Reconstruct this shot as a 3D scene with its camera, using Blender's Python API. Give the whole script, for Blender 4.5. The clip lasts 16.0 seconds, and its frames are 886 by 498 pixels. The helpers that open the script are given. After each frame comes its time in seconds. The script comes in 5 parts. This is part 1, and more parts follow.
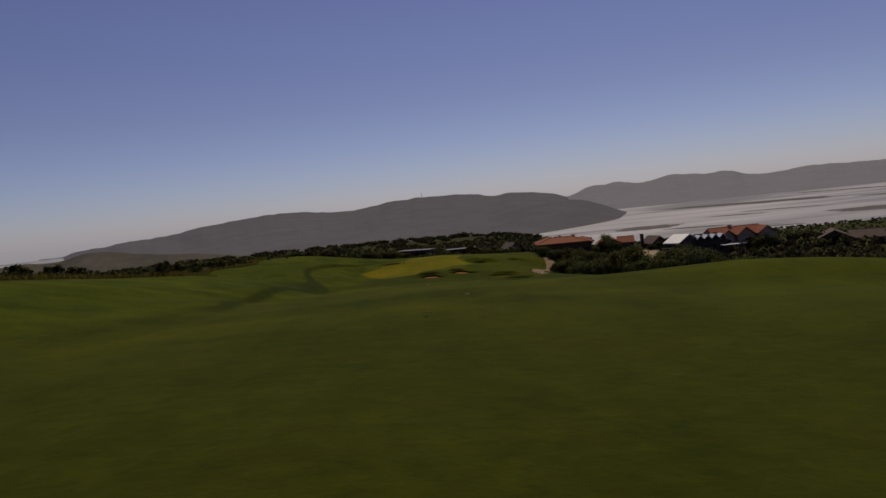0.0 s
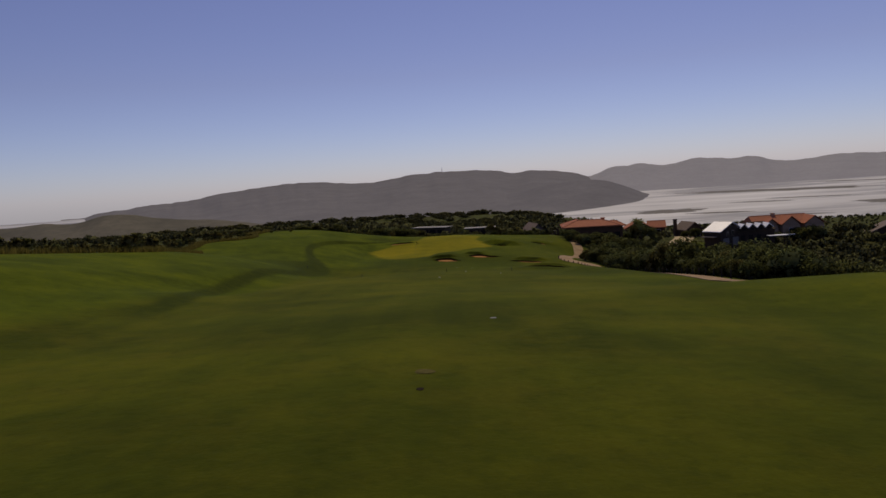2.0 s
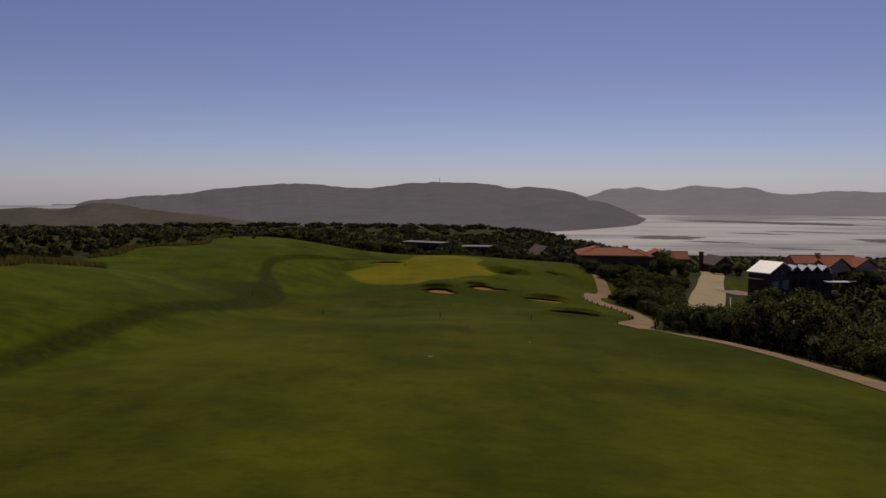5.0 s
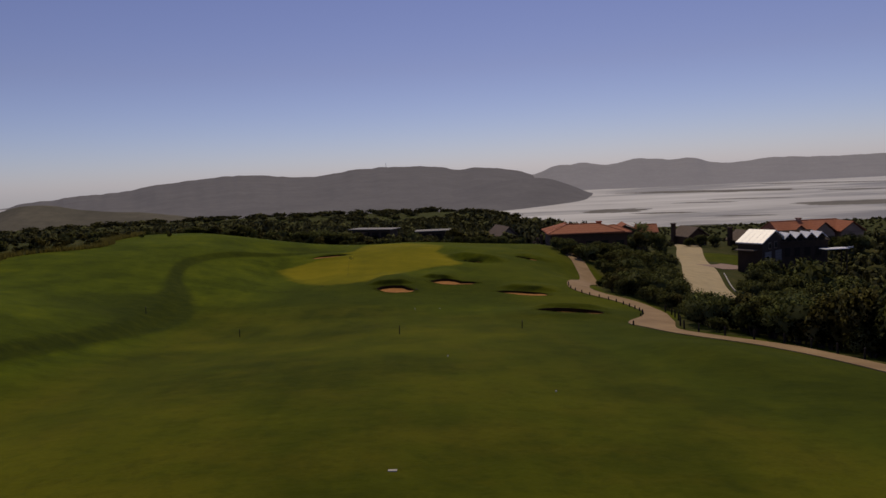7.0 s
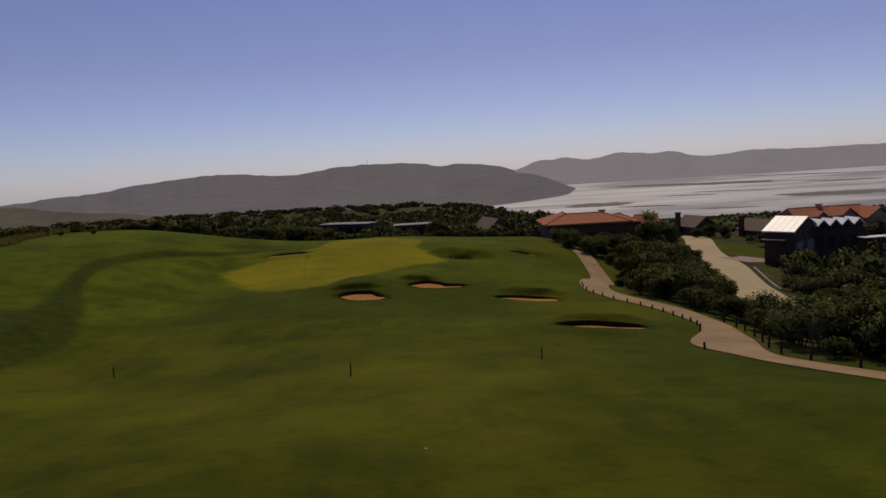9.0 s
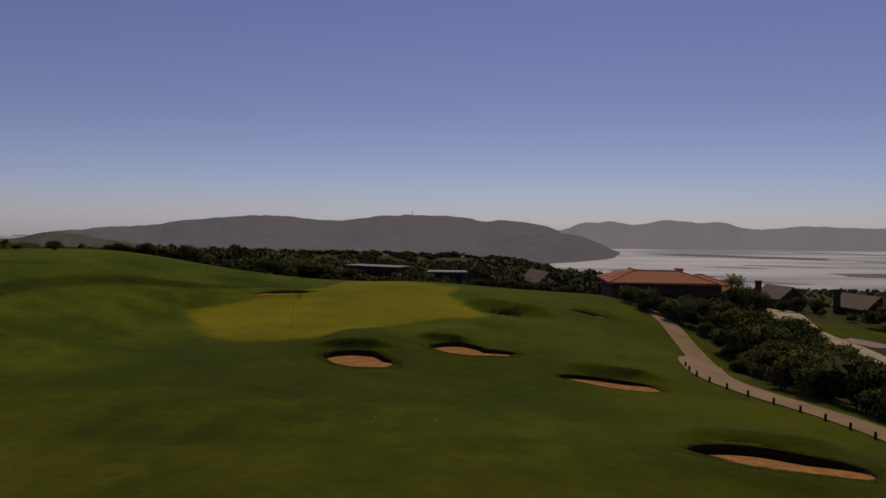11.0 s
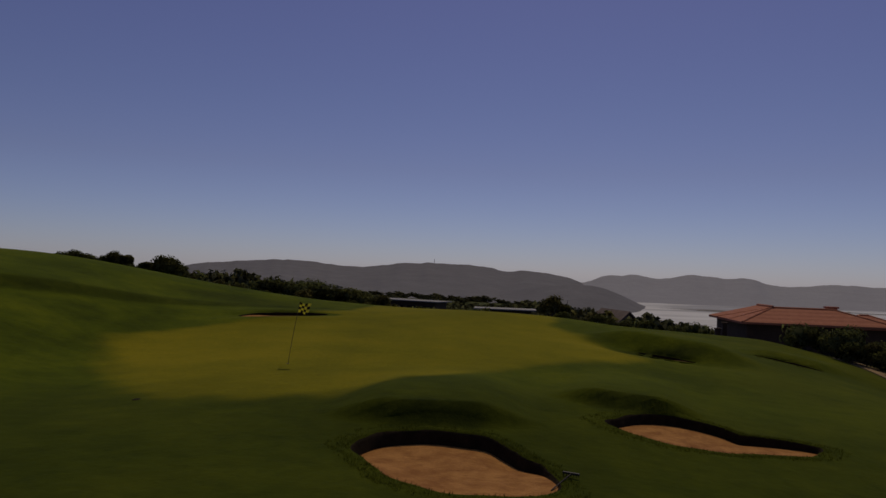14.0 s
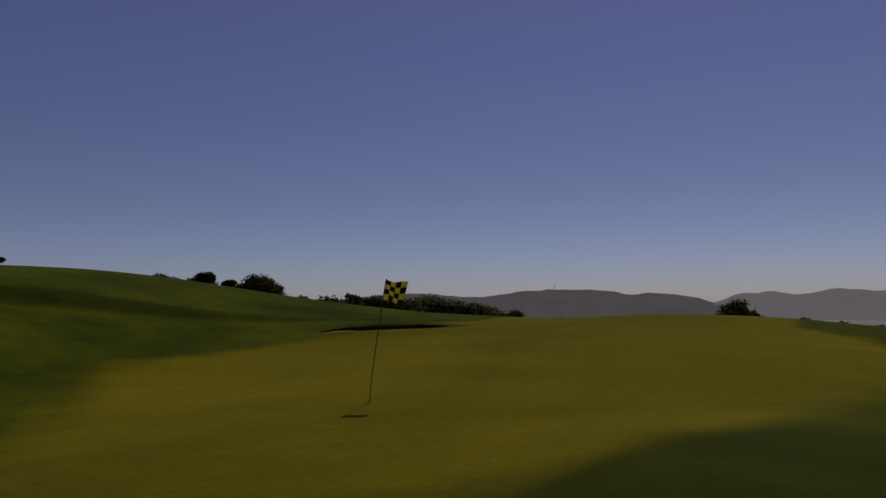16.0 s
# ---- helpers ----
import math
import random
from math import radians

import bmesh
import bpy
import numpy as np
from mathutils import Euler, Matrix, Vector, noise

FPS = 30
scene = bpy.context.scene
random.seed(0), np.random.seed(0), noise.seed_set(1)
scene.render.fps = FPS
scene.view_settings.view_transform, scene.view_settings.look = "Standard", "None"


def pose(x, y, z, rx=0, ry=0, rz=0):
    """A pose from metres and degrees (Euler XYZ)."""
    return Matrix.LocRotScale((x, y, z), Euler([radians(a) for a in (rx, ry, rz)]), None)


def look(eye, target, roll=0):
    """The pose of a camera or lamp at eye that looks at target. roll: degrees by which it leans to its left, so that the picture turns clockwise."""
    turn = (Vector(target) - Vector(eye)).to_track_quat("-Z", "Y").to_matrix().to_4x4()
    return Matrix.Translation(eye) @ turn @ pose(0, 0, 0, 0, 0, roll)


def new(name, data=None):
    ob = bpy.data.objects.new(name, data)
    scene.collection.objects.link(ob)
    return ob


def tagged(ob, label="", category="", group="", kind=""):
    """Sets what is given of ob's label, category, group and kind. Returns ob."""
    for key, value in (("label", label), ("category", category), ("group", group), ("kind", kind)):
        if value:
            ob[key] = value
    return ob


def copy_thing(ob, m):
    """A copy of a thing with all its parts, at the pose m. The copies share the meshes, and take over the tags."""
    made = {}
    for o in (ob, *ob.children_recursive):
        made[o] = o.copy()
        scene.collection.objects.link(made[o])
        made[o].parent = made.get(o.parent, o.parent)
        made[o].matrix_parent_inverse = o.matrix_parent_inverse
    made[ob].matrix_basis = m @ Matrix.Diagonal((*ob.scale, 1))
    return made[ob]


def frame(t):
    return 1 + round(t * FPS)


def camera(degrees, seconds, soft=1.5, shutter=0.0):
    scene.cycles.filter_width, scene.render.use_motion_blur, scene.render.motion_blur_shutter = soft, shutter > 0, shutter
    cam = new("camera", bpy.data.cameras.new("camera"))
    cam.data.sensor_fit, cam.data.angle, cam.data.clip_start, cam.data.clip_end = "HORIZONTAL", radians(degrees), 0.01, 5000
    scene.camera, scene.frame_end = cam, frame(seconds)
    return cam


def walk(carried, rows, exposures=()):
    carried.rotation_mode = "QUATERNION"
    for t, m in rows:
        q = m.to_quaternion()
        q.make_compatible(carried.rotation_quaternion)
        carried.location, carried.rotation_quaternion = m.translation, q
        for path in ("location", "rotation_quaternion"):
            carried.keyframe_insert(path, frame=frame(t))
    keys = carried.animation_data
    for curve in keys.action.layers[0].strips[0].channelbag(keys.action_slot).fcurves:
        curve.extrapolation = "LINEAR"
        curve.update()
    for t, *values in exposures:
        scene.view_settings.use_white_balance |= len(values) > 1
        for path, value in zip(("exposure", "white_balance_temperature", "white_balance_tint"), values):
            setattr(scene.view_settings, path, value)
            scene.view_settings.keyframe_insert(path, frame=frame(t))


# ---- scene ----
cam = camera(63.5, 16.0)
PATH = [
    (0, (2.546, 8.748, 11.935), (2.535, 10.743, 11.806), -5.8),
    (0.5, (2.604, 11.725, 11.966), (2.578, 13.719, 11.823), -5.9),
    (1, (2.491, 14.897, 11.972), (2.453, 16.89, 11.807), -5.5),
    (1.5, (2.556, 18.32, 11.895), (2.506, 20.311, 11.715), -4.8),
    (2, (2.618, 22.127, 11.839), (2.552, 24.116, 11.645), -3.7),
    (2.5, (2.799, 26.235, 11.777), (2.707, 28.223, 11.58), -2.6),
    (3, (2.644, 30.725, 11.869), (2.543, 32.714, 11.685), -1.5),
    (3.5, (2.391, 35.06, 11.906), (2.29, 37.05, 11.735), -0.6),
    (4, (2.179, 39.078, 11.862), (2.089, 41.07, 11.703), 0.1),
    (6.5, (0.948, 59.653, 10.724), (1.004, 61.643, 10.526), -1.8),
    (7, (0.941, 63.793, 10.446), (1.033, 65.779, 10.233), -2.6),
    (7.5, (1.155, 67.8, 10.03), (1.275, 69.783, 9.806), -2.9),
    (8, (1.368, 71.746, 9.543), (1.508, 73.728, 9.31), -3.3),
    (8.5, (1.627, 75.706, 9.004), (1.772, 77.687, 8.77), -3.6),
    (11, (3.029, 97.768, 6.059), (3.059, 99.766, 5.988), 0.6),
    (11.5, (2.898, 102.36, 5.452), (2.899, 104.36, 5.425), 1.7),
    (12, (2.43, 106.578, 4.8), (2.415, 108.577, 4.813), 2.8),
    (12.5, (1.725, 110.272, 4.062), (1.716, 112.271, 4.097), 3.3),
    (13, (0.791, 113.777, 3.434), (0.79, 115.777, 3.482), 3.5),
    (13.5, (-0.005, 117.389, 2.886), (-0.005, 119.388, 2.94), 2.7),
    (14, (-0.775, 120.832, 2.564), (-0.807, 122.83, 2.629), 2.1),
    (14.5, (-1.386, 124.125, 2.263), (-1.478, 126.121, 2.343), 1.3),
    (15.2, (-2.086, 128.709, 1.562), (-2.301, 130.694, 1.678), 0.2),
    (15.5, (-2.342, 130.489, 1.362), (-2.61, 132.468, 1.481), 0.0),
    (16, (-2.773, 133.22, 1.003), (-3.132, 135.182, 1.146), -0.7),
]
walk(cam, [(t, look(eye, target, roll)) for t, eye, target, roll in PATH],
     [(t, stops, 7600 if t < 12 else 7400, 13) for t, stops in ((0, -1.25), (0.7, -1.2), (1.5, -0.98), (2.5, -0.86), (3.2, -0.98), (4, -1.08), (7, -0.95), (8.5, -0.85), (11, -1.15), (12.5, -1.55), (13.5, -1.56), (15, -1.55), (16, -1.65))])

# ---- world and sun ----
SUN_ELEV, SUN_AZ = 54.0, 12.6  # degrees up; degrees to the right of +y
world = bpy.data.worlds.new("world")
scene.world = world
world.use_nodes = True
wn = world.node_tree
sky = wn.nodes.new("ShaderNodeTexSky")
sky.sky_type, sky.sun_disc = "NISHITA", False
sky.sun_elevation, sky.sun_rotation = radians(SUN_ELEV), radians(SUN_AZ)
sky.air_density, sky.dust_density, sky.ozone_density, sky.altitude = 1.0, 0.25, 5.0, 200
back = wn.nodes["Background"]
back.inputs["Strength"].default_value = 0.10
# haze: a cooler, whiter sky towards the horizon
way = wn.nodes.new("ShaderNodeTexCoord")
split = wn.nodes.new("ShaderNodeSeparateXYZ")
haze = wn.nodes.new("ShaderNodeValToRGB")
for stop, (at, c) in zip((*haze.color_ramp.elements, haze.color_ramp.elements.new(0.5), haze.color_ramp.elements.new(0.6), haze.color_ramp.elements.new(0.7)),
                         ((0.0, (1.02, 1.12, 1.70)), (0.06, (1.02, 0.99, 1.43)), (0.14, (1.07, 0.935, 1.29)), (0.23, (1.09, 0.93, 1.28)), (0.5, (1.22, 0.91, 1.32)))):
    stop.position, stop.color = at, (*c, 1)
tint = wn.nodes.new("ShaderNodeMix")
tint.data_type, tint.blend_type = "RGBA", "MULTIPLY"
tint.inputs[0].default_value = 1.0
wn.links.new(way.outputs["Generated"], split.inputs["Vector"])
wn.links.new(split.outputs["Z"], haze.inputs["Fac"])
wn.links.new(sky.outputs["Color"], tint.inputs[6])
wn.links.new(haze.outputs["Color"], tint.inputs[7])
wn.links.new(tint.outputs[2], back.inputs["Color"])
sun = new("sun", bpy.data.lights.new("sun", "SUN"))
sun.data.energy, sun.data.angle, sun.data.color = 3.0, radians(0.53), (1.0, 0.90, 0.71)
sun.matrix_world = look((0, 0, 0), (-math.sin(radians(SUN_AZ)) * math.cos(radians(SUN_ELEV)),
                                    -math.cos(radians(SUN_AZ)) * math.cos(radians(SUN_ELEV)), -math.sin(radians(SUN_ELEV))))

# ---- materials ----
def rgb(c):
    return (*c, 1.0)


class Nodes:
    """A node material with short calls for its nodes."""

    def __init__(self, name, rough=0.8, metal=0.0, spec=0.5):
        self.m = bpy.data.materials.new(name)
        self.m.use_nodes = True
        self.t = self.m.node_tree
        self.p = self.t.nodes["Principled BSDF"]
        self.p.inputs["Roughness"].default_value = rough
        self.p.inputs["Metallic"].default_value = metal
        self.p.inputs["Specular IOR Level"].default_value = spec
        self.where = self.t.nodes.new("ShaderNodeTexCoord").outputs["Object"]

    def put(self, kind, **values):
        n = self.t.nodes.new(kind)
        for k, v in values.items():
            n.inputs[k.replace("_", " ")].default_value = v
        return n

    def link(self, a, b):
        self.t.links.new(a, b)

    def noise(self, scale, detail=4.0, rough=0.55, stretch=None):
        n = self.put("ShaderNodeTexNoise", Scale=scale, Detail=detail, Roughness=rough)
        at = self.where
        if stretch:
            mp = self.put("ShaderNodeMapping", Scale=stretch)
            self.link(at, mp.inputs["Vector"])
            at = mp.outputs["Vector"]
        self.link(at, n.inputs["Vector"])
        return n.outputs["Fac"]

    def ramp(self, fac, *stops):
        r = self.t.nodes.new("ShaderNodeValToRGB")
        el = r.color_ramp.elements
        while len(el) < len(stops):
            el.new(0.5)
        for e, (at, c) in zip(el, stops):
            e.position, e.color = at, rgb(c)
        self.link(fac, r.inputs["Fac"])
        return r.outputs["Color"]

    def mix(self, fac, a, b, mode="MIX"):
        n = self.t.nodes.new("ShaderNodeMix")
        n.data_type, n.blend_type = "RGBA", mode
        for sock, v in ((0, fac), (6, a), (7, b)):
            if hasattr(v, "is_output"):
                self.link(v, n.inputs[sock])
            else:
                n.inputs[sock].default_value = rgb(v) if isinstance(v, tuple) else v
        return n.outputs[2]

    def attr(self, name):
        n = self.t.nodes.new("ShaderNodeAttribute")
        n.attribute_name = name
        return n.outputs["Fac"]

    def value(self, fac, lo, hi, a=0.3, b=0.7):
        n = self.put("ShaderNodeMapRange")
        for k, v in zip(("From Min", "From Max", "To Min", "To Max"), (a, b, lo, hi)):
            n.inputs[k].default_value = v
        self.link(fac, n.inputs["Value"])
        return n.outputs["Result"]

    def bump(self, fac, strength=0.4, far=0.02):
        n = self.put("ShaderNodeBump", Strength=strength, Distance=far)
        self.link(fac, n.inputs["Height"])
        if self.p.inputs["Normal"].is_linked:
            self.link(self.p.inputs["Normal"].links[0].from_socket, n.inputs["Normal"])
        self.link(n.outputs["Normal"], self.p.inputs["Normal"])

    def done(self, colour):
        if hasattr(colour, "is_output"):
            self.link(colour, self.p.inputs["Base Color"])
        else:
            self.p.inputs["Base Color"].default_value = rgb(colour)
        return self.m


def plain(name, c, rough=0.7, scale=3.0, spread=0.25, metal=0.0, relief=0.0, spec=0.5):
    """A surface with a slow and a fine variation of one colour."""
    n = Nodes(name, rough, metal, spec)
    lo, hi = tuple(v * (1 - spread) for v in c), tuple(min(1, v * (1 + spread)) for v in c)
    a = n.ramp(n.noise(scale), (0.3, lo), (0.7, hi))
    col = n.mix(n.value(n.noise(scale * 11, 3), 0.0, 0.4), a, tuple(v * 0.7 for v in c))
    if relief:
        n.bump(n.noise(scale * 8, 5), relief, 0.02)
    return n.done(col)


def turf_material():
    n = Nodes("turf", 1.0, 0, 0.04)
    n.where = n.t.nodes.new("ShaderNodeNewGeometry").outputs["Position"]
    slow, mid, fine = n.noise(0.045, 3), n.noise(0.35, 6, 0.68), n.noise(9.0, 4, 0.7)
    n.p.inputs["Sheen Weight"].default_value = 0.22
    n.p.inputs["Sheen Roughness"].default_value = 0.45
    n.p.inputs["Sheen Tint"].default_value = (0.42, 0.50, 0.03, 1)
    fair = n.ramp(n.mix(0.5, slow, n.noise(0.16, 5, 0.6)), (0.41, (0.0347, 0.0420, 0.003)), (0.50, (0.0637, 0.0730, 0.0045)), (0.59, (0.1158, 0.1140, 0.0065)))
    fair = n.mix(n.value(mid, 0.0, 0.65, 0.46, 0.66), fair, (0.1110, 0.0970, 0.0075))
    rough = n.ramp(n.mix(0.45, mid, n.noise(0.12, 4, 0.6)), (0.40, (0.0405, 0.0560, 0.003)), (0.5, (0.0733, 0.0960, 0.0045)), (0.62, (0.1197, 0.1380, 0.006)))
    green = n.ramp(n.mix(0.55, mid, n.noise(0.09, 4, 0.6)), (0.38, (0.160, 0.142, 0.007)), (0.5, (0.222, 0.189, 0.009)), (0.62, (0.285, 0.230, 0.012)))
    scrub = n.ramp(mid, (0.3, (0.030, 0.034, 0.014)), (0.55, (0.060, 0.056, 0.024)), (0.75, (0.16, 0.12, 0.055)))
    mown = n.put("ShaderNodeTexWave", Scale=0.16, Distortion=2.2, Detail=2.0, Detail_Scale=0.6)
    n.link(n.where, mown.inputs["Vector"])
    fair = n.mix(n.value(mown.outputs["Fac"], 0.0, 0.09, 0.35, 0.65), fair, (0.128, 0.132, 0.008))
    col = n.mix(n.attr("rough"), fair, rough)
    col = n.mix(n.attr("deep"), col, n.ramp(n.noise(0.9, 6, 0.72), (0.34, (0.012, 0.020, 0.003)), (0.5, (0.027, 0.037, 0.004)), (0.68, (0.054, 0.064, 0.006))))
    tuft = n.noise(1.7, 6, 0.72)
    col = n.mix(n.value(tuft, 0.0, 0.55, 0.48, 0.68), col, n.mix(1.0, col, (0.42, 0.50, 0.7), "MULTIPLY"))
    col = n.mix(n.attr("green"), col, green)
    col = n.mix(n.attr("scrub"), col, scrub)
    col = n.mix(n.value(fine, 0.0, 0.45, 0.35, 0.8), col, (0.036, 0.04, 0.004))
    n.bump(n.noise(2.2, 5, 0.65), 0.45, 0.07)
    n.bump(n.noise(28.0, 3, 0.7), 0.3, 0.015)
    return n.done(col)


def leaf_material(name, dark, light):
    """Leaves: part of the light passes through them."""
    n = Nodes(name, 1.0, 0, 0.05)
    geo = n.t.nodes.new("ShaderNodeNewGeometry")
    info = n.t.nodes.new("ShaderNodeObjectInfo")
    a = n.ramp(geo.outputs["Random Per Island"], (0.0, dark), (0.75, light), (1.0, tuple(v * 1.2 for v in light)))
    b = n.mix(n.value(info.outputs["Random"], 0.0, 0.4, 0.0, 1.0), a, (0.085, 0.072, 0.022))
    n.done(b)
    thin = n.t.nodes.new("ShaderNodeBsdfTranslucent")
    n.link(n.mix(1.0, b, (1.85, 1.95, 1.6), "MULTIPLY"), thin.inputs["Color"])
    both = n.t.nodes.new("ShaderNodeMixShader")
    both.inputs["Fac"].default_value = 0.46
    n.link(n.p.outputs["BSDF"], both.inputs[1])
    n.link(thin.outputs["BSDF"], both.inputs[2])
    n.link(both.outputs["Shader"], n.t.nodes["Material Output"].inputs["Surface"])
    return n.m


def sand_material():
    n = Nodes("bunker_sand", 0.95, 0, 0.2)
    a = n.ramp(n.noise(2.0, 7, 0.7), (0.38, (0.33, 0.132, 0.032)), (0.62, (0.56, 0.265, 0.075)))
    col = n.mix(n.value(n.noise(40, 3), 0.0, 0.35), a, (0.24, 0.105, 0.03))
    n.bump(n.noise(5.0, 5, 0.65, (1.0, 2.5, 1.0)), 0.7, 0.06)
    n.bump(n.noise(60.0, 3), 0.3, 0.01)
    return n.done(col)


def path_material():
    n = Nodes("cart_path_concrete", 0.9, 0, 0.3)
    a = n.ramp(n.noise(0.5, 4), (0.3, (0.30, 0.185, 0.085)), (0.7, (0.46, 0.305, 0.150)))
    col = n.mix(n.value(n.noise(14, 4), 0.0, 0.5), a, (0.18, 0.13, 0.08))
    n.bump(n.noise(30, 3), 0.3, 0.01)
    return n.done(col)


def water_material():
    n = Nodes("lagoon_water", 0.5, 0, 0.9)
    n.p.inputs["IOR"].default_value = 1.33
    n.bump(n.noise(0.35, 3, 0.6, (1.0, 0.45, 1.0)), 0.15, 0.3)
    n.bump(n.noise(0.012, 4, 0.6, (0.6, 1.6, 1.0)), 0.1, 4.0)
    # pale stops put sky glare and glitter into the base colour; dark ones are mud
    return n.done(n.ramp(n.noise(0.0028, 6, 0.62, (0.5, 1.9, 1.0)), (0.40, (0.22, 0.212, 0.18)), (0.5, (0.52, 0.505, 0.435)), (0.68, (0.72, 0.705, 0.63))))


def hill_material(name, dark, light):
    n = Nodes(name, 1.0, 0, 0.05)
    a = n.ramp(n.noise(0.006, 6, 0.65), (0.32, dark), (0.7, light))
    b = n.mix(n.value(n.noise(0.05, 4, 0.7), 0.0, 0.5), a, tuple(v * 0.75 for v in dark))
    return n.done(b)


TURF, SAND, PATHM, WATER = turf_material(), sand_material(), path_material(), water_material()
LEAF = [leaf_material("leaves_dark", (0.121, 0.142, 0.063), (0.147, 0.165, 0.074)),
        leaf_material("leaves_olive", (0.137, 0.149, 0.063), (0.162, 0.172, 0.074)),
        leaf_material("leaves_grey", (0.136, 0.126, 0.056), (0.206, 0.186, 0.084)),
        # far crowns: greyer leaves, with distance haze put into the colour
        leaf_material("leaves_far", (0.104, 0.106, 0.056), (0.129, 0.129, 0.068))]
BARK = plain("bark", (0.09, 0.065, 0.045), 0.9, 4, 0.3)
# both hill greys carry the distance haze in their base colour
HILL = hill_material("hazy_fynbos_hill", (0.196, 0.192, 0.196), (0.246, 0.240, 0.240))
FARHILL = hill_material("hazy_far_hill", (0.36, 0.358, 0.368), (0.405, 0.402, 0.41))
SPURM = hill_material("scrub_spur", (0.115, 0.110, 0.086), (0.21, 0.19, 0.14))
MARSH = hill_material("salt_marsh", (0.20, 0.19, 0.165), (0.28, 0.265, 0.235))
WOOD = plain("weathered_wood", (0.10, 0.075, 0.05), 0.85, 6, 0.3)
BLACK = plain("black_paint", (0.018, 0.017, 0.016), 0.6, 8, 0.2)
YELLOW = plain("flag_yellow", (0.82, 0.76, 0.13), 0.75, 8, 0.12)
POLE = plain("pole_paint", (0.10, 0.075, 0.03), 0.5, 8, 0.2)
WHITE = plain("white_paint", (0.78, 0.77, 0.74), 0.6, 2, 0.06)
ROADM = plain("pale_concrete", (0.50, 0.385, 0.20), 0.9, 0.6, 0.15, relief=0.2)
BRICKM = plain("pink_paving", (0.36, 0.24, 0.18), 0.9, 2.0, 0.2, relief=0.3)
KERBM = plain("whitewashed_kerb", (0.55, 0.51, 0.43), 0.8, 2, 0.12)
FASCIA = plain("pale_fascia", (0.25, 0.24, 0.22), 0.7, 2, 0.1)
# soil colour taken near black: the lip face's shade is part of it
LIP = plain("shaded_lip_soil", (0.026, 0.018, 0.009), 0.95, 5, 0.4, relief=0.5, spec=0.08)

# ---- terrain ----
def smooth(a, b, v):
    t = np.clip((np.asarray(v, float) - a) / (b - a), 0, 1)
    return t * t * (3 - 2 * t)


def bump(x, y, cx, cy, rx, ry, deg=0.0):
    c, s = math.cos(radians(deg)), math.sin(radians(deg))
    u, v = ((x - cx) * c + (y - cy) * s) / rx, (-(x - cx) * s + (y - cy) * c) / ry
    return np.exp(-(u * u + v * v))


def glide(v, knots):
    """A smooth line through (place, height) knots."""
    p, q = np.array(knots, float).T
    m = np.gradient(q, p)
    v = np.clip(np.asarray(v, float), p[0], p[-1])
    i = np.clip(np.searchsorted(p, v) - 1, 0, len(p) - 2)
    d = p[i + 1] - p[i]
    t = (v - p[i]) / d
    return ((2 * t**3 - 3 * t**2 + 1) * q[i] + (t**3 - 2 * t**2 + t) * d * m[i]
            + (-2 * t**3 + 3 * t**2) * q[i + 1] + (t**3 - t**2) * d * m[i + 1])


SEA = -90.0
FALL = [(-60, 10.6), (0, 9.2), (25, 8.3), (46, 7.0), (54, 6.3), (75, 4.4), (92, 2.7), (108, 0.6), (118, -0.5),
        (128, -0.85), (145, -0.65), (165, -0.2), (176, -0.6), (195, -3.0), (230, -5.5), (450, -16.0), (700, -42.0), (1100, -97.0), (1600, -110.0)]
LEFT = [(-60, 4.4), (40, 4.0), (62, 3.5), (85, 3.6), (105, 3.8), (140, 3.0), (165, 3.15), (185, 3.15), (240, 3.0), (300, 0.0)]
FOLD = [(50, -12), (61, -13.5), (72, -16), (93, -17.2), (110, -17.8), (120, -18.6), (128, -20), (136, -22.6), (144, -24), (152, -22.5), (158, -18), (162, -13)]
# bunkers: centre, half sizes, turn, depth
BUNKERS = [(-0.65, 133.95, 1.95, 1.9, 0, 0.24), (5.4, 137.35, 2.6, 1.5, 0, 0.20), (11.8, 132.2, 2.3, 1.05, -25, 0.15),
           (13.2, 118.15, 2.45, 1.35, -12, 0.28), (8.9, 152.95, 1.5, 0.15, -28, 0.08), (16.2, 157.2, 1.8, 0.4, -38, 0.12), (-9.8, 158.9, 2.4, 0.62, 20, 0.12)]
# rims that are far from an ellipse: harmonics of the radius factor, cosine and sine
RIMS = {0: (0.94, ((1, -0.03, 0.0), (2, -0.05, -0.15), (4, -0.01, -0.03))), 1: (0.81, ((1, -0.12, 0.04), (2, 0.06, -0.12), (3, 0.12, -0.03), (4, 0.05, 0.03), (5, -0.02, 0.03)))}


def outline(k, a):
    """Radius factor of a bunker's rim at angle a."""
    if k in RIMS:
        base, waves = RIMS[k]
        return base + sum(p * np.cos(n * a) + q * np.sin(n * a) for n, p, q in waves) + 0.015 * np.sin(7 * a) + 0.01 * np.sin(11 * a + 1)
    return 1 + 0.10 * np.sin(2 * a + k) + 0.07 * np.sin(3 * a + 2.3 * k) + 0.03 * np.sin(5 * a + k * 1.7)


def inside(x, y, k):
    """Radius at (x, y) as a fraction of bunker k's rim."""
    cx, cy, rx, ry, deg, _ = BUNKERS[k]
    c, s = math.cos(radians(deg)), math.sin(radians(deg))
    u, v = ((x - cx) * c + (y - cy) * s) / rx, (-(x - cx) * s + (y - cy) * c) / ry
    return np.hypot(u, v) / outline(k, np.arctan2(v, u))


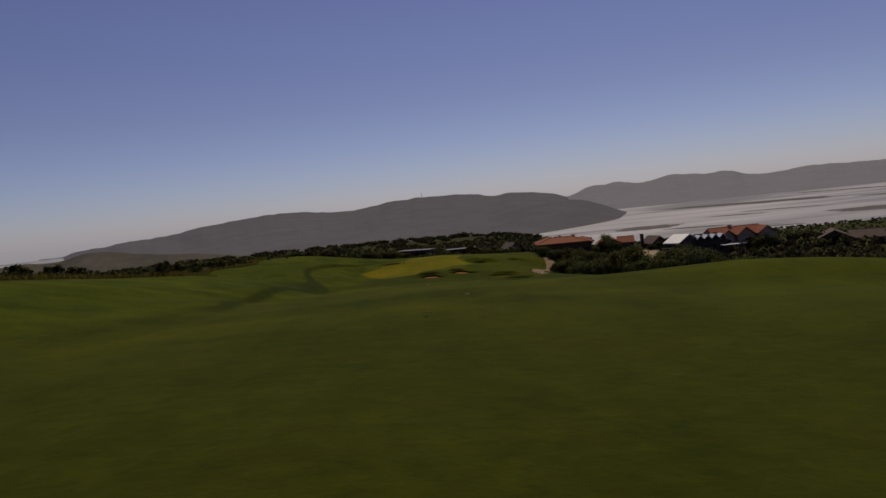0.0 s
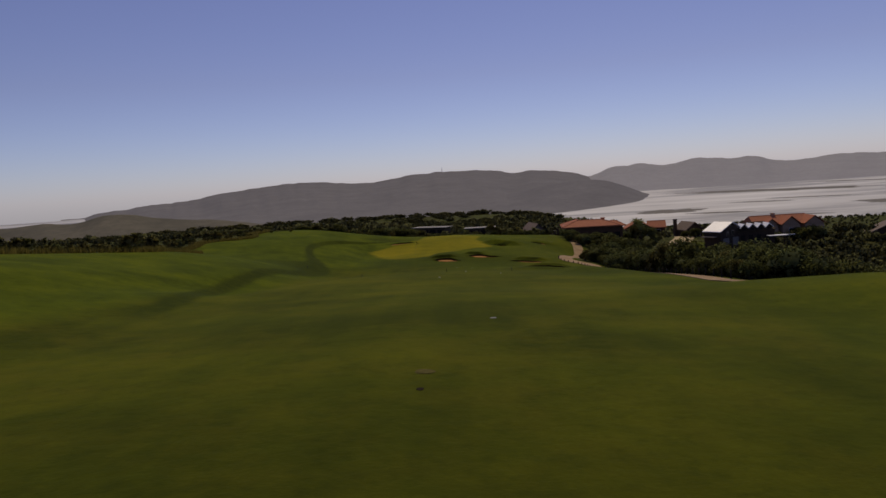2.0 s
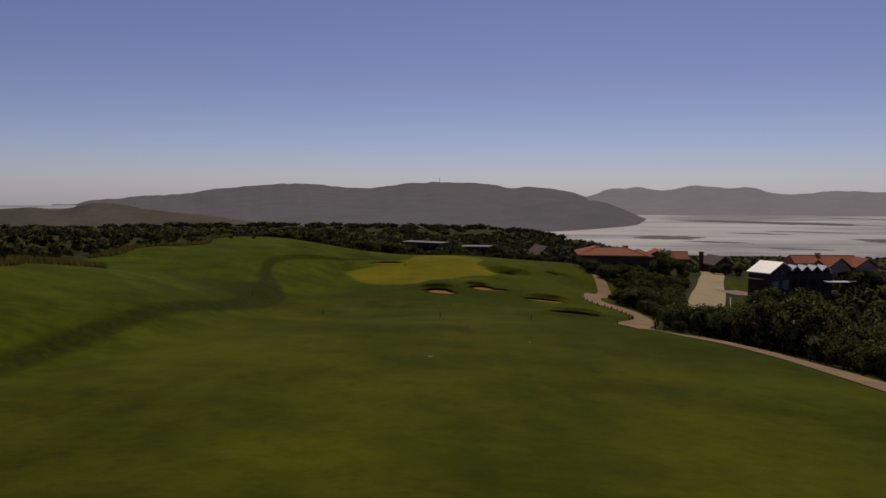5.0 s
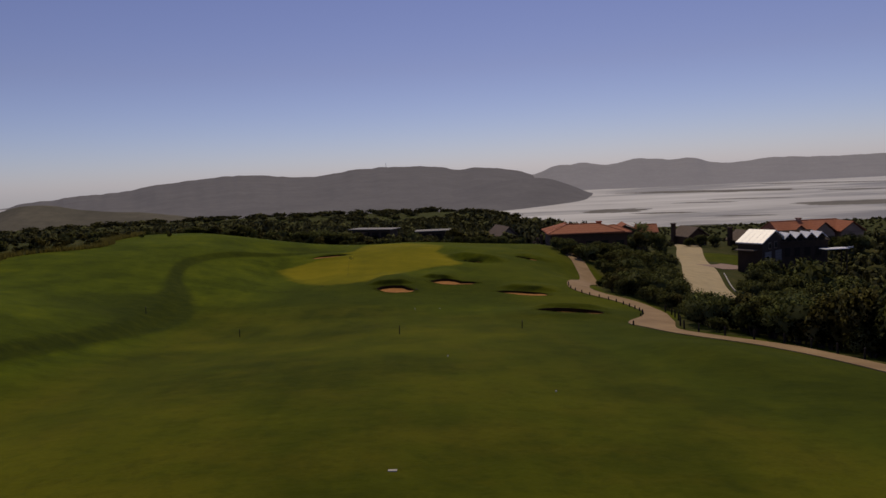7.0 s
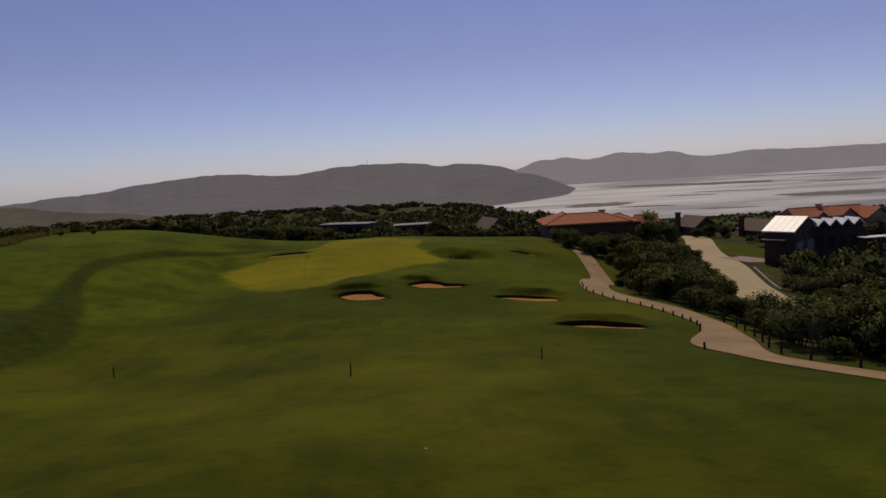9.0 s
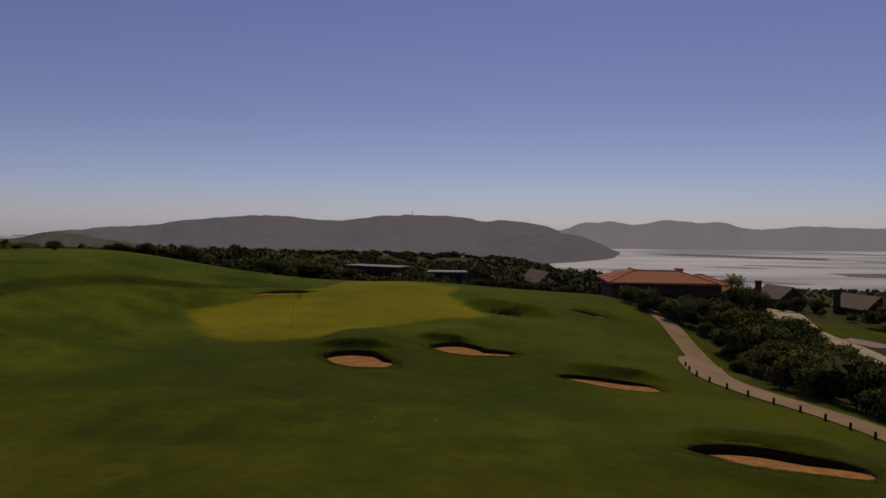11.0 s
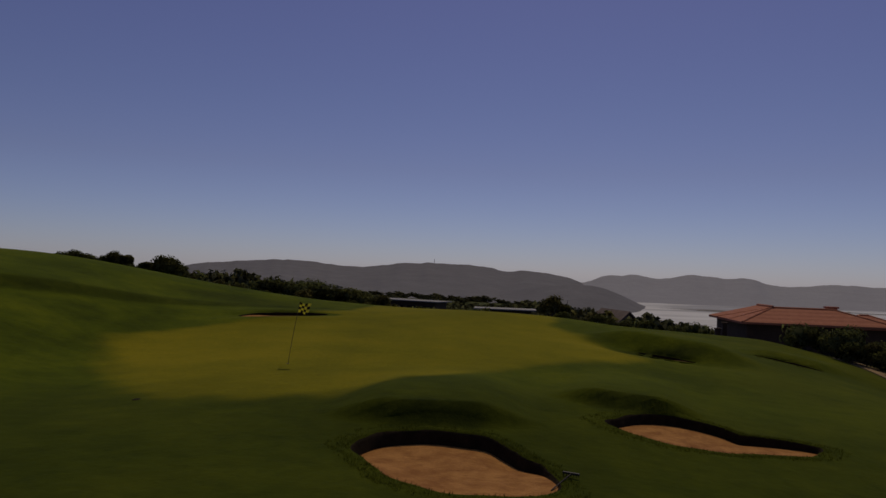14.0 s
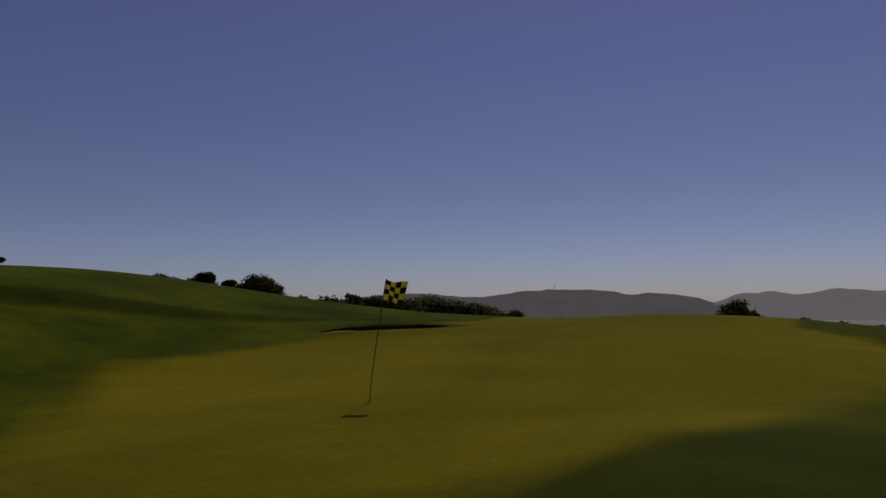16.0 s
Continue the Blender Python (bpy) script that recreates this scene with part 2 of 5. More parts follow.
def riser(x, y, cx, cy, half, high, deg, run=0.75, back=5.2):
    """A bank with a steep face towards the tee and a long easy back."""
    c, s = math.cos(radians(deg)), math.sin(radians(deg))
    u, v = ((x - cx) * c + (y - cy) * s) / half, -(x - cx) * s + (y - cy) * c
    face = np.clip((v - 0.25 * u * u) / run, 0, 1) ** 1.4
    return high * face * smooth(back + run, 0.5 + run, v) * smooth(1.6, 0.5, abs(u))


def turf(x, y):
    """Height of the ground before the bunkers are cut."""
    x, y = np.asarray(x, float), np.asarray(y, float)
    h = glide(y, FALL)
    near = smooth(330, 200, y)
    h = h + glide(y, LEFT) * smooth(-9, -34, x)
    # to the right the ground tips towards the houses
    h = h - 0.06 * np.clip(x, 0, 22) * near - 0.19 * np.clip(x - 21.5, 0, 45) * smooth(-20, 110, y) * (0.3 + 0.7 * smooth(215, 165, y)) * near - 0.02 * np.clip(x - 66, 0, 300) * near - 0.05 * np.clip(y - 225, 0, 600) * smooth(0.07, 0.22, x / np.maximum(y, 1)) * smooth(1500, 900, y)
    h = h + 1.7 * bump(x, y, 25, 54, 15, 7.5, -6) + 0.35 * bump(x, y, 17.4, 91, 2.2, 9.5) + 0.25 * bump(x, y, 15.0, 108, 1.5, 4) + 0.75 * bump(x, y, 14.4, 95.5, 2.4, 6.5)
    h = h - 1.75 * bump(x, y, 24.0, 148.5, 5.5, 11)
    # the green's shoulder and the mounds behind the front bunkers
    h = h + riser(x, y, -1.2, 136.2, 1.7, 0.43, -2, 0.36, 9.0) + riser(x, y, 3.7, 139.0, 1.4, 0.36, -14, 0.36, 9.0) + 0.25 * bump(x, y, 2, 139, 8, 4)
    h = h + riser(x, y, 12.1, 133.3, 2.2, 0.45, -25) + riser(x, y, 13.5, 119.6, 2.5, 0.35, -12) + 0.55 * bump(x, y, 12.8, 119.0, 5.5, 4.0) + 0.12 * bump(x, y, 13.0, 116.2, 3.0, 0.9, -12) + riser(x, y, 8.6, 153.1, 2.9, 0.6, -28, 1.5) - 0.3 * bump(x, y, 8.3, 152.6, 3.0, 1.3, -28) + riser(x, y, 16.4, 157.4, 2.2, 0.3, -38, 1.2)
    h = h + 0.2 * bump(x, y, -9.9, 160.4, 3.2, 1.2, 20) + 0.15 * bump(x, y, -9.6, 157.7, 2.8, 0.7, 20) + 0.6 * bump(x, y, 5, 164, 7.5, 6) + 0.5 * bump(x, y, 4, 177, 8, 7) - 0.5 * bump(x, y, -14, 148, 3.5, 12, 10)
    # swale under the left bank, and soft waves in the bank
    h = h - 0.7 * bump(x, y, -16, 74, 3.5, 16, -12) - 0.5 * bump(x, y, -15, 110, 4, 18, 4) + 0.4 * bump(x, y, -24, 169, 9, 8) + 0.38 * bump(x, y, -13, 171, 8, 6) + 0.8 * bump(x, y, -41, 140, 7, 12)
    h = h + 0.4 * smooth(1.0, -1.0, x - glide(y, FOLD)) * smooth(52, 64, y) * smooth(164, 154, y)
    h = h + near * (0.14 * np.sin(x * 0.21 + 0.6) * np.sin(y * 0.13 + 1) + 0.10 * np.sin(x * 0.11 + y * 0.17))
    # scrub ridge beyond the houses, and the slope to the lagoon
    h = h + 6.0 * bump(x, y, -60, 470, 170, 120, 0) + 3 * bump(x, y, -420, 520, 330, 260)
    return h


def ground_height(x, y):
    h = turf(x, y)
    for k, b in enumerate(BUNKERS):
        r = inside(x, y, k)
        h = h - (b[5] + 0.9) * smooth(1.04, 0.93, r)
    return h
# ---- mesh helpers ----
def mesh_of(name, verts, faces, mat=None, shade=False):
    me = bpy.data.meshes.new(name)
    me.from_pydata([tuple(map(float, v)) for v in verts], [], [tuple(map(int, f)) for f in faces])
    for m in (mat if isinstance(mat, (list, tuple)) else [mat] if mat else []):
        me.materials.append(m)
    if shade:
        me.polygons.foreach_set("use_smooth", [True] * len(me.polygons))
    me.update()
    return me


def grid_faces(nu, nv):
    i, j = np.meshgrid(np.arange(nu - 1), np.arange(nv - 1), indexing="ij")
    a = (i * nv + j).ravel()
    return np.stack([a, a + nv, a + nv + 1, a + 1], 1)


def steps(*spans):
    """Places from the first span's start on; each span is (end, step)."""
    out = [spans[0][0]]
    for end, step in spans[1:]:
        n = max(1, round((end - out[-1]) / step))
        out += list(np.linspace(out[-1], end, n + 1)[1:])
    return np.array(out)


def part(name, bm, mat, parent=None, label=""):
    """Links a bmesh as one mesh object, under a parent if there is one."""
    me = bpy.data.meshes.new(name)
    bm.to_mesh(me)
    bm.free()
    for m in (mat if isinstance(mat, (list, tuple)) else [mat]):
        me.materials.append(m)
    ob = new(name, me)
    ob.parent = parent
    return tagged(ob, label)


def box(bm, x0, x1, y0, y1, z0, z1, m=None, bevel=0.0):
    r = bmesh.ops.create_cube(bm, size=1.0)
    mat = Matrix.Translation(((x0 + x1) / 2, (y0 + y1) / 2, (z0 + z1) / 2)) @ Matrix.Diagonal((x1 - x0, y1 - y0, z1 - z0, 1))
    bmesh.ops.transform(bm, matrix=(m @ mat) if m else mat, verts=r["verts"])
    if bevel:
        edges = list({e for v in r["verts"] for e in v.link_edges})
        bmesh.ops.bevel(bm, geom=edges, offset=bevel, segments=1, affect="EDGES")


def boxed(name, mat, parent, *dims, m=None, bevel=0.0, label=""):
    bm = bmesh.new()
    box(bm, *dims, m=m, bevel=bevel)
    return part(name, bm, mat, parent, label)


def tube(bm, a, b, ra, rb, n=8):
    a, b = Vector(a), Vector(b)
    d = b - a
    r = bmesh.ops.create_cone(bm, cap_ends=True, segments=n, radius1=ra, radius2=rb, depth=d.length)
    bmesh.ops.transform(bm, matrix=Matrix.Translation((a + b) / 2) @ d.to_track_quat("Z", "Y").to_matrix().to_4x4(), verts=r["verts"])


# ---- the ground: one sheet to the horizon ----
PATH_KNOTS = [(70, 19.4), (77, 19.7), (90, 20.5), (98, 20.8), (102, 20.2), (106, 18.6), (109, 17.4), (112, 17.5), (116, 19.2), (120, 20.5), (124, 20.7),
              (128, 20.1), (132, 18.7), (135, 18.15), (139, 18.8), (142.5, 20.05), (146.5, 21.8), (151, 22.9), (156, 23.5), (161, 23.9), (166, 23.8)]
BEND = [(52, 48.0), (42, 54.0), (32, 58.8), (25.2, 62.6), (20.8, 66.6)]  # the path's start, round the mound
ROAD = [(63, 222), (60, 212), (55, 199), (50, 185), (45.5, 172), (41, 160), (36.6, 148), (33.2, 137), (31, 128)]
DRIVE = [(48, 174), (51.5, 177.5), (54.5, 181), (57, 184.5)]


def path_line(y):
    """The cart path's middle, x from y."""
    return glide(y, PATH_KNOTS)


def line_of(knots, n):
    """n points along a smooth line through (x, y) knots."""
    t = np.arange(len(knots))
    u = np.linspace(0, len(knots) - 1, n)
    return np.stack([glide(u, list(zip(t, [k[i] for k in knots]))) for i in (0, 1)], 1)


def away(x, y, line):
    """Distance from (x, y) to a line of points."""
    d = np.full(np.shape(x), 1e9)
    for px, py_ in line:
        d = np.minimum(d, np.hypot(x - px, y - py_))
    return d


ROAD_LINE, DRIVE_LINE, BEND_LINE = line_of(ROAD, 60), line_of(DRIVE, 16), line_of(BEND, 24)


def green_mask(x, y):
    """1 on the putting green, 0 off it."""
    a = np.degrees(np.arctan2(y - 154.0, x + 3.0)) % 360
    edge = glide(a, GREEN_EDGE)
    r = np.hypot(x + 3.0, y - 154.0) / edge
    for k in range(len(BUNKERS)):
        r = np.maximum(r, np.where(inside(x, y, k) < 1.35, 1.3, 0))
    return smooth(1.07, 0.93, r + 0.02 * np.sin(3 * x) * np.sin(2.3 * y))


# the green's edge: bearing and radius about its middle
GREEN_EDGE = [(0, 9.0), (15, 8.7), (32, 8.8), (49, 13.0), (66, 18.4), (84, 20.0), (98, 17.2), (105, 12.6), (131, 8.1), (165, 8.6), (182, 10.4), (195, 12.2), (212, 12.4), (238, 14.2),
              (253, 15.8), (265, 14.9), (275, 13.6), (284, 11.8), (299, 9.7), (320, 9.7), (337, 10.8), (350, 9.8), (360, 9.0)]


def scrub_mask(x, y):
    wave = 2.2 * np.sin(y * 0.11) + 1.3 * np.sin(y * 0.31 + 1)
    left = smooth(-31.5, -33.5, x + wave) * smooth(118, 100, y) + smooth(-39, -42, x + wave) * smooth(95, 118, y)
    right = smooth(1.3, 2.4, x - path_line(y) + 0.4 * np.sin(y * 0.4)) * smooth(66, 72, y) * smooth(170, 158, y) + smooth(21, 24, x) * smooth(156, 166, y) + smooth(2.0, 4.0, x + 0.95 * y - 86.5) * smooth(30, 36, x) * smooth(74, 68, y)
    behind = smooth(180, 184, y + 0.12 * x + 1.2 * np.sin(x * 0.3))
    lawn = bump(x, y, 60, 194, 7.5, 8, 0) > 0.4
    return np.where(lawn, 0, np.clip(left + right + behind, 0, 1))


def rough_mask(x, y):
    fair = smooth(-17, -13.5, x + 1.6 * np.sin(y * 0.06)) * smooth(13.5, 10.5, x + 1.5 * np.sin(y * 0.07 + 1)) * smooth(131, 117, y + 0.25 * x + 2.0 * np.sin(x * 0.35))
    right = smooth(6, 16, x)
    return (1 - fair) * (1 - 0.5 * right) * (1 - 0.25 * smooth(120, 132, y) * smooth(-14, -8, x))


FOLD_LINE = line_of([(x, y) for y, x in FOLD] + [(-8.5, 163.5)], 420)


def coarse_shade_mask(x, y):
    """The unmown strip along the fold under the left bank, plus painted slope shade."""
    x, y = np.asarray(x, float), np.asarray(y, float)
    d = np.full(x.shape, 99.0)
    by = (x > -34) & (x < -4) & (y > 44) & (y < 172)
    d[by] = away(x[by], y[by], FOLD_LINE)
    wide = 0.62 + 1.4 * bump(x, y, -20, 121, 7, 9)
    # coarse grass round the front bunkers and along the cart path
    coarse_shade = smooth(-15, -10, x) * smooth(13, 9, x) * smooth(123, 127, y) * smooth(143, 138, y) + smooth(9, 13, x) * smooth(22, 19, x) * smooth(76, 88, y) * smooth(128, 118, y)
    coarse_shade = coarse_shade + 1.1 * smooth(44, 24, y)
    off = x - glide(y, FOLD)
    coarse_shade = coarse_shade + 0.5 * smooth(-4.4, -2.0, off) * smooth(0.8, -0.4, off) * smooth(82, 90, y) * smooth(127, 119, y)
    # steep bank faces behind the bunkers: their shade is painted into the turf colour
    for cx, cy, w in ((-1.25, 136.38, 1.2), (3.6, 139.15, 0.95), (12.2, 133.6, 1.9), (8.6, 153.3, 2.2)):
        coarse_shade = coarse_shade + 1.65 * smooth(1.15, 0.7, np.hypot((x - cx) / w, (y - cy) / 0.5))
    d4 = np.hypot((x + 21) / 5.5, (y - 119) / 7)
    # second term paints slope shade into the hollow left of the back bunker
    return np.clip(smooth(1.4, 0.6, d / wide) * smooth(48, 60, y) * (1 - 0.25 * smooth(138, 150, y)) + 0.8 * smooth(1.2, 0.4, np.hypot((x + 14.0) / 4.6, (y - 164.3) / 2.1)) + 0.65 * smooth(1.2, 0.6, d4) + 0.6 * coarse_shade, 0, 1)


def ground():
    xs = np.concatenate([-steps((0, 0), (4, 0.17), (25, 0.3), (46, 0.8), (90, 2), (300, 12), (1000, 50), (4800, 300))[:0:-1], steps((0, 0), (7, 0.17), (22, 0.28), (70, 1.0), (110, 2), (300, 12), (1000, 50), (4800, 300))])
    ys = steps((-600, 0), (-60, 40), (-10, 2), (46, 0.9), (112, 0.45), (130, 0.33), (142, 0.18), (170, 0.33), (260, 1.2), (420, 8), (1000, 30), (4800, 250))
    X, Y = np.meshgrid(xs, ys, indexing="ij")
    Z = ground_height(X, Y)
    me = mesh_of("ground", np.stack([X, Y, Z], -1).reshape(-1, 3), grid_faces(len(xs), len(ys)), TURF, True)
    for name, mask in (("green", green_mask), ("rough", rough_mask), ("scrub", scrub_mask), ("deep", coarse_shade_mask)):
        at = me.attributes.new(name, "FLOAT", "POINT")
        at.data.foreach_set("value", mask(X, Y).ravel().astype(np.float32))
    return tagged(new("ground", me), "mown golf fairway and putting green falling towards dark coastal scrub", "golf course", kind="structure")


ground()


def bunker(k):
    """A sand bunker: a steep turf lip on the far side and a raked floor of sand."""
    cx, cy, rx, ry, deg, deep = BUNKERS[k]
    n = 64
    a = np.linspace(0, 2 * math.pi, n, endpoint=False)
    c, s = math.cos(radians(deg)), math.sin(radians(deg))

    def ring(f):
        u, v = rx * f * outline(k, a) * np.cos(a), ry * f * outline(k, a) * np.sin(a)
        return cx + u * c - v * s, cy + u * s + v * c

    x1, y1 = ring(1.0)
    back = np.sin(np.arctan2(y1 - cy, x1 - cx))  # 1 on the side away from the tee
    wall = deep * smooth(-0.45, 0.55, back)
    floor = float(turf(cx, cy)) - deep
    shag = np.array([noise.noise((math.cos(v) * 6 + k, math.sin(v) * 6, 0)) for v in a])
    lip = []
    rim = 1.2 if k < 2 else 1.32
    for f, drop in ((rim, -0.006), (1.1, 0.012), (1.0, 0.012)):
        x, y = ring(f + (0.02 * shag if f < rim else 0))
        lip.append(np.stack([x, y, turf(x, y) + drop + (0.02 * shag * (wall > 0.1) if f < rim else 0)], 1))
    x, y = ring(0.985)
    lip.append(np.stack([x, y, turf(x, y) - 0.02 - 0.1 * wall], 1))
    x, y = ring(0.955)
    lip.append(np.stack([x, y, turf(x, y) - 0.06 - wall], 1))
    sand = []
    for f in (0.985, 0.93, 0.85, 0.7, 0.5, 0.3, 0.1):
        x, y = ring(f)
        dip = (0.03 + wall) * f**1.6 + (0.55 * deep + 0.06) * (1 - f**1.6)
        sand.append(np.stack([x, y, turf(x, y) - dip], 1))

    def rings(rows, cap=False):
        v = np.concatenate(rows)
        fs = [(r * n + i, (r + 1) * n + i, (r + 1) * n + (i + 1) % n, r * n + (i + 1) % n) for r in range(len(rows) - 1) for i in range(n)]
        if cap:
            fs.append(tuple(range((len(rows) - 1) * n, len(rows) * n))[::-1])
        return v, fs

    ob = new("bunker", None)
    ob.location = (cx, cy, floor)
    tagged(ob, "sand bunker with a steep shaded turf lip beside the green", "bunker", "bunkers round the green")
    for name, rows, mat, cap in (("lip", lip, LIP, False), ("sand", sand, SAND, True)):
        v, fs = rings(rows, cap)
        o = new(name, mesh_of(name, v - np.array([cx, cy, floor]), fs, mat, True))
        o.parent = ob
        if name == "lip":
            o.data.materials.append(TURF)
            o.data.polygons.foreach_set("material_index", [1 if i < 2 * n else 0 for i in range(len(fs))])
            for kind, mask in (("rough", rough_mask), ("deep", coarse_shade_mask)):
                at = o.data.attributes.new(kind, "FLOAT", "POINT")
                at.data.foreach_set("value", mask(v[:, 0], v[:, 1]).astype(np.float32))
    return ob


for k in range(len(BUNKERS)):
    bunker(k)


def ribbon(name, line, half, rise, mat, label, category):
    """A paved strip laid on the ground along a line of (x, y), with a kerb's thickness at its edges."""
    p = np.array(line, float)
    d = np.gradient(p, axis=0)
    d /= np.linalg.norm(d, axis=1)[:, None]
    side = np.stack([-d[:, 1], d[:, 0]], 1)
    rows = []
    for off, up in ((1, -0.15), (1, rise), (0.5, rise + 0.01), (0, rise + 0.015), (-0.5, rise + 0.01), (-1, rise), (-1, -0.15)):
        q = p + side * (off * np.asarray(half)).reshape(-1, 1)
        rows.append(np.column_stack([q, ground_height(q[:, 0], q[:, 1]) + up]))
    v = np.stack(rows, 1).reshape(-1, 3)
    return tagged(new(name, mesh_of(name, v, grid_faces(len(p), len(rows)), mat, False)), label, category, kind="structure")


py = np.arange(70, 166, 0.7)
wide = 0.9 + 0.7 * bump(0 * py, py, 0, 113, 1, 3.5) + 0.4 * bump(0 * py, py, 0, 143, 1, 8)
main = np.concatenate([BEND_LINE, np.stack([path_line(py), py], 1)])
ribbon("cart_path", main, np.concatenate([np.full(len(BEND_LINE), 1.0), wide]), 0.05, PATHM, "buff concrete cart path curving along the fairway", "path")
ribbon("road", ROAD_LINE, 2.5, 0.06, ROADM, "pale concrete road between the scrub and the houses", "road")
ribbon("driveway", DRIVE_LINE, 2.2, 0.08, BRICKM, "pinkish paved driveway to the dark house", "driveway")
kerb = ROAD_LINE[34:46] + np.array([3.1, -0.9])
ribbon("kerb", kerb, 0.06, 0.18, KERBM, "low white kerb wall beside the road", "kerb")

# ---- sea, lagoon and hills ----
sea = []
for r in (0.0, 300, 900, 1800, 3000, 4850):
    for i in range(96):
        a = 2 * math.pi * i / 96
        sea.append((r * math.cos(a), 60 + r * math.sin(a), SEA))
sea_faces = [(r * 96 + i, (r + 1) * 96 + i, (r + 1) * 96 + (i + 1) % 96, r * 96 + (i + 1) % 96) for r in range(5) for i in range(96)]
tagged(new("water", mesh_of("water", sea, sea_faces, WATER)), "silvery lagoon water below the hills", "water", kind="structure")


def ridge(name, knots, y0, front, rear, mat, label, seed, rough=1.0):
    """A hill range: a crest line (x, height), sloping forward and back, with gullies."""
    xs = np.arange(knots[0][0], knots[-1][0] + 1, 14.0)
    crest = glide(xs, knots)
    crest = crest + rough * np.array([5.0 * noise.fractal((x * 0.011, seed, 0), 1.0, 2.0, 5) for x in xs])
    ts = np.concatenate([np.linspace(-1, 0, 56), np.linspace(0, 1, 12)[1:]])
    rows = []
    for t in ts:
        run = glide(xs, front) if t < 0 else np.full(len(xs), float(rear))
        y = y0 + t * run
        low = SEA - 6
        fade = np.clip(1 - abs(t), 0, 1) ** 1.1
        gully = np.array([noise.fractal((x * 0.005 + 0.4 * t, t * 2.2, seed), 1.0, 2.0, 5) for x in xs])
        z = low + (crest - low) * fade + gully * 9 * rough * fade * (1 - fade) * 3
        rows.append(np.stack([xs * y / y0, y, z], 1))
    v = np.stack(rows, 0).reshape(-1, 3)
    me = mesh_of(name, v, grid_faces(len(ts), len(xs)), mat, True)
    return tagged(new(name, me), label, "hills", kind="structure")


MAIN = [(-2560, -102), (-2440, -94), (-2310, -64), (-2180, -54), (-1950, -34), (-1800, -26), (-1690, -18), (-1570, 4), (-1380, 23), (-1200, 36), (-1080, 46), (-900, 41), (-735, 26), (-560, 18),
        (-380, 42), (-220, 55), (-60, 55), (90, 54), (190, 46), (225, 42), (297, 22), (436, 30), (580, 18), (710, -6), (800, -36), (960, -60), (1110, -84), (1300, -100)]
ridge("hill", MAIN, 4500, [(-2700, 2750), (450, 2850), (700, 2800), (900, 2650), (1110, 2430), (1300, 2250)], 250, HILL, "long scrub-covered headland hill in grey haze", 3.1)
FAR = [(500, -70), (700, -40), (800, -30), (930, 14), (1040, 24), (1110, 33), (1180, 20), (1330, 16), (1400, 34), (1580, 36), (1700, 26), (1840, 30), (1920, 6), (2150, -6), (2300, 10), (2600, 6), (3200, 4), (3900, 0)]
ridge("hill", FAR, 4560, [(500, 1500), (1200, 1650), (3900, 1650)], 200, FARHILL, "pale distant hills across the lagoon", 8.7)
SPUR = [(-1900, -41), (-1300, -40), (-1000, -33), (-900, -29), (-800, -30), (-750, -18), (-700, -21), (-640, -32), (-545, -39), (-455, -50), (-330, -72), (-200, -100)]
ridge("hill", SPUR, 1500, [(-1900, 420), (-250, 420)], 160, SPURM, "low dark scrub spur before the headland", 5.3, 0.5)
# the headland's last slope, running down to the lagoon's shore
TOE = [(-200, -104), (0, -82), (200, -50), (350, -30), (430, -24), (507, -29), (568, -50), (608, -66), (670, -92), (760, -104)]
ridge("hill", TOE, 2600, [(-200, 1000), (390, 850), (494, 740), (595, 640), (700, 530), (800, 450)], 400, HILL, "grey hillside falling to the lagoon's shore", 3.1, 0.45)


def bank(x, y, rx, ry, deg, seed):
    """A low mud or marsh bank in the lagoon, long and ragged."""
    n = 96
    c, s = math.cos(radians(deg)), math.sin(radians(deg))
    v = [(x, y, SEA + 0.9)]
    for r, z in ((0.6, 0.8), (1.0, -0.5)):
        for i in range(n):
            a = 2 * math.pi * i / n
            q = r * (1 + 0.45 * noise.fractal((2.2 * math.cos(a) + seed, 2.2 * math.sin(a), seed), 1.0, 2.0, 5))
            u, w = rx * q * math.cos(a), ry * q * math.sin(a)
            v.append((x + u * c - w * s, y + u * s + w * c, SEA + z))
    f = [(0, 1 + i, 1 + (i + 1) % n) for i in range(n)] + [(1 + i, 1 + n + i, 1 + n + (i + 1) % n, 1 + (i + 1) % n) for i in range(n)]
    tagged(new("mud_bank", mesh_of("mud_bank", v, f, MARSH)), "long low grey marsh bank in the lagoon", "marsh", kind="structure")


for row in ((980, 2360, 330, 105, -36, 1.0), (715, 1750, 75, 18, -25, 2.0), (450, 1600, 90, 70, 10, 3.0), (508, 1467, 66, 20, -23, 4.0), (460, 1160, 38, 11, -8, 5.0), (950, 1510, 170, 85, -8, 6.0),
            (700, 1045, 115, 62, 14, 7.0), (1520, 2650, 280, 50, -46, 8.0), (1290, 2040, 120, 40, -30, 9.0), (600, 1300, 60, 9, -20, 10.0), (860, 1830, 120, 16, -24, 11.0), (1500, 1750, 200, 60, -20, 12.0)):
    bank(*row)
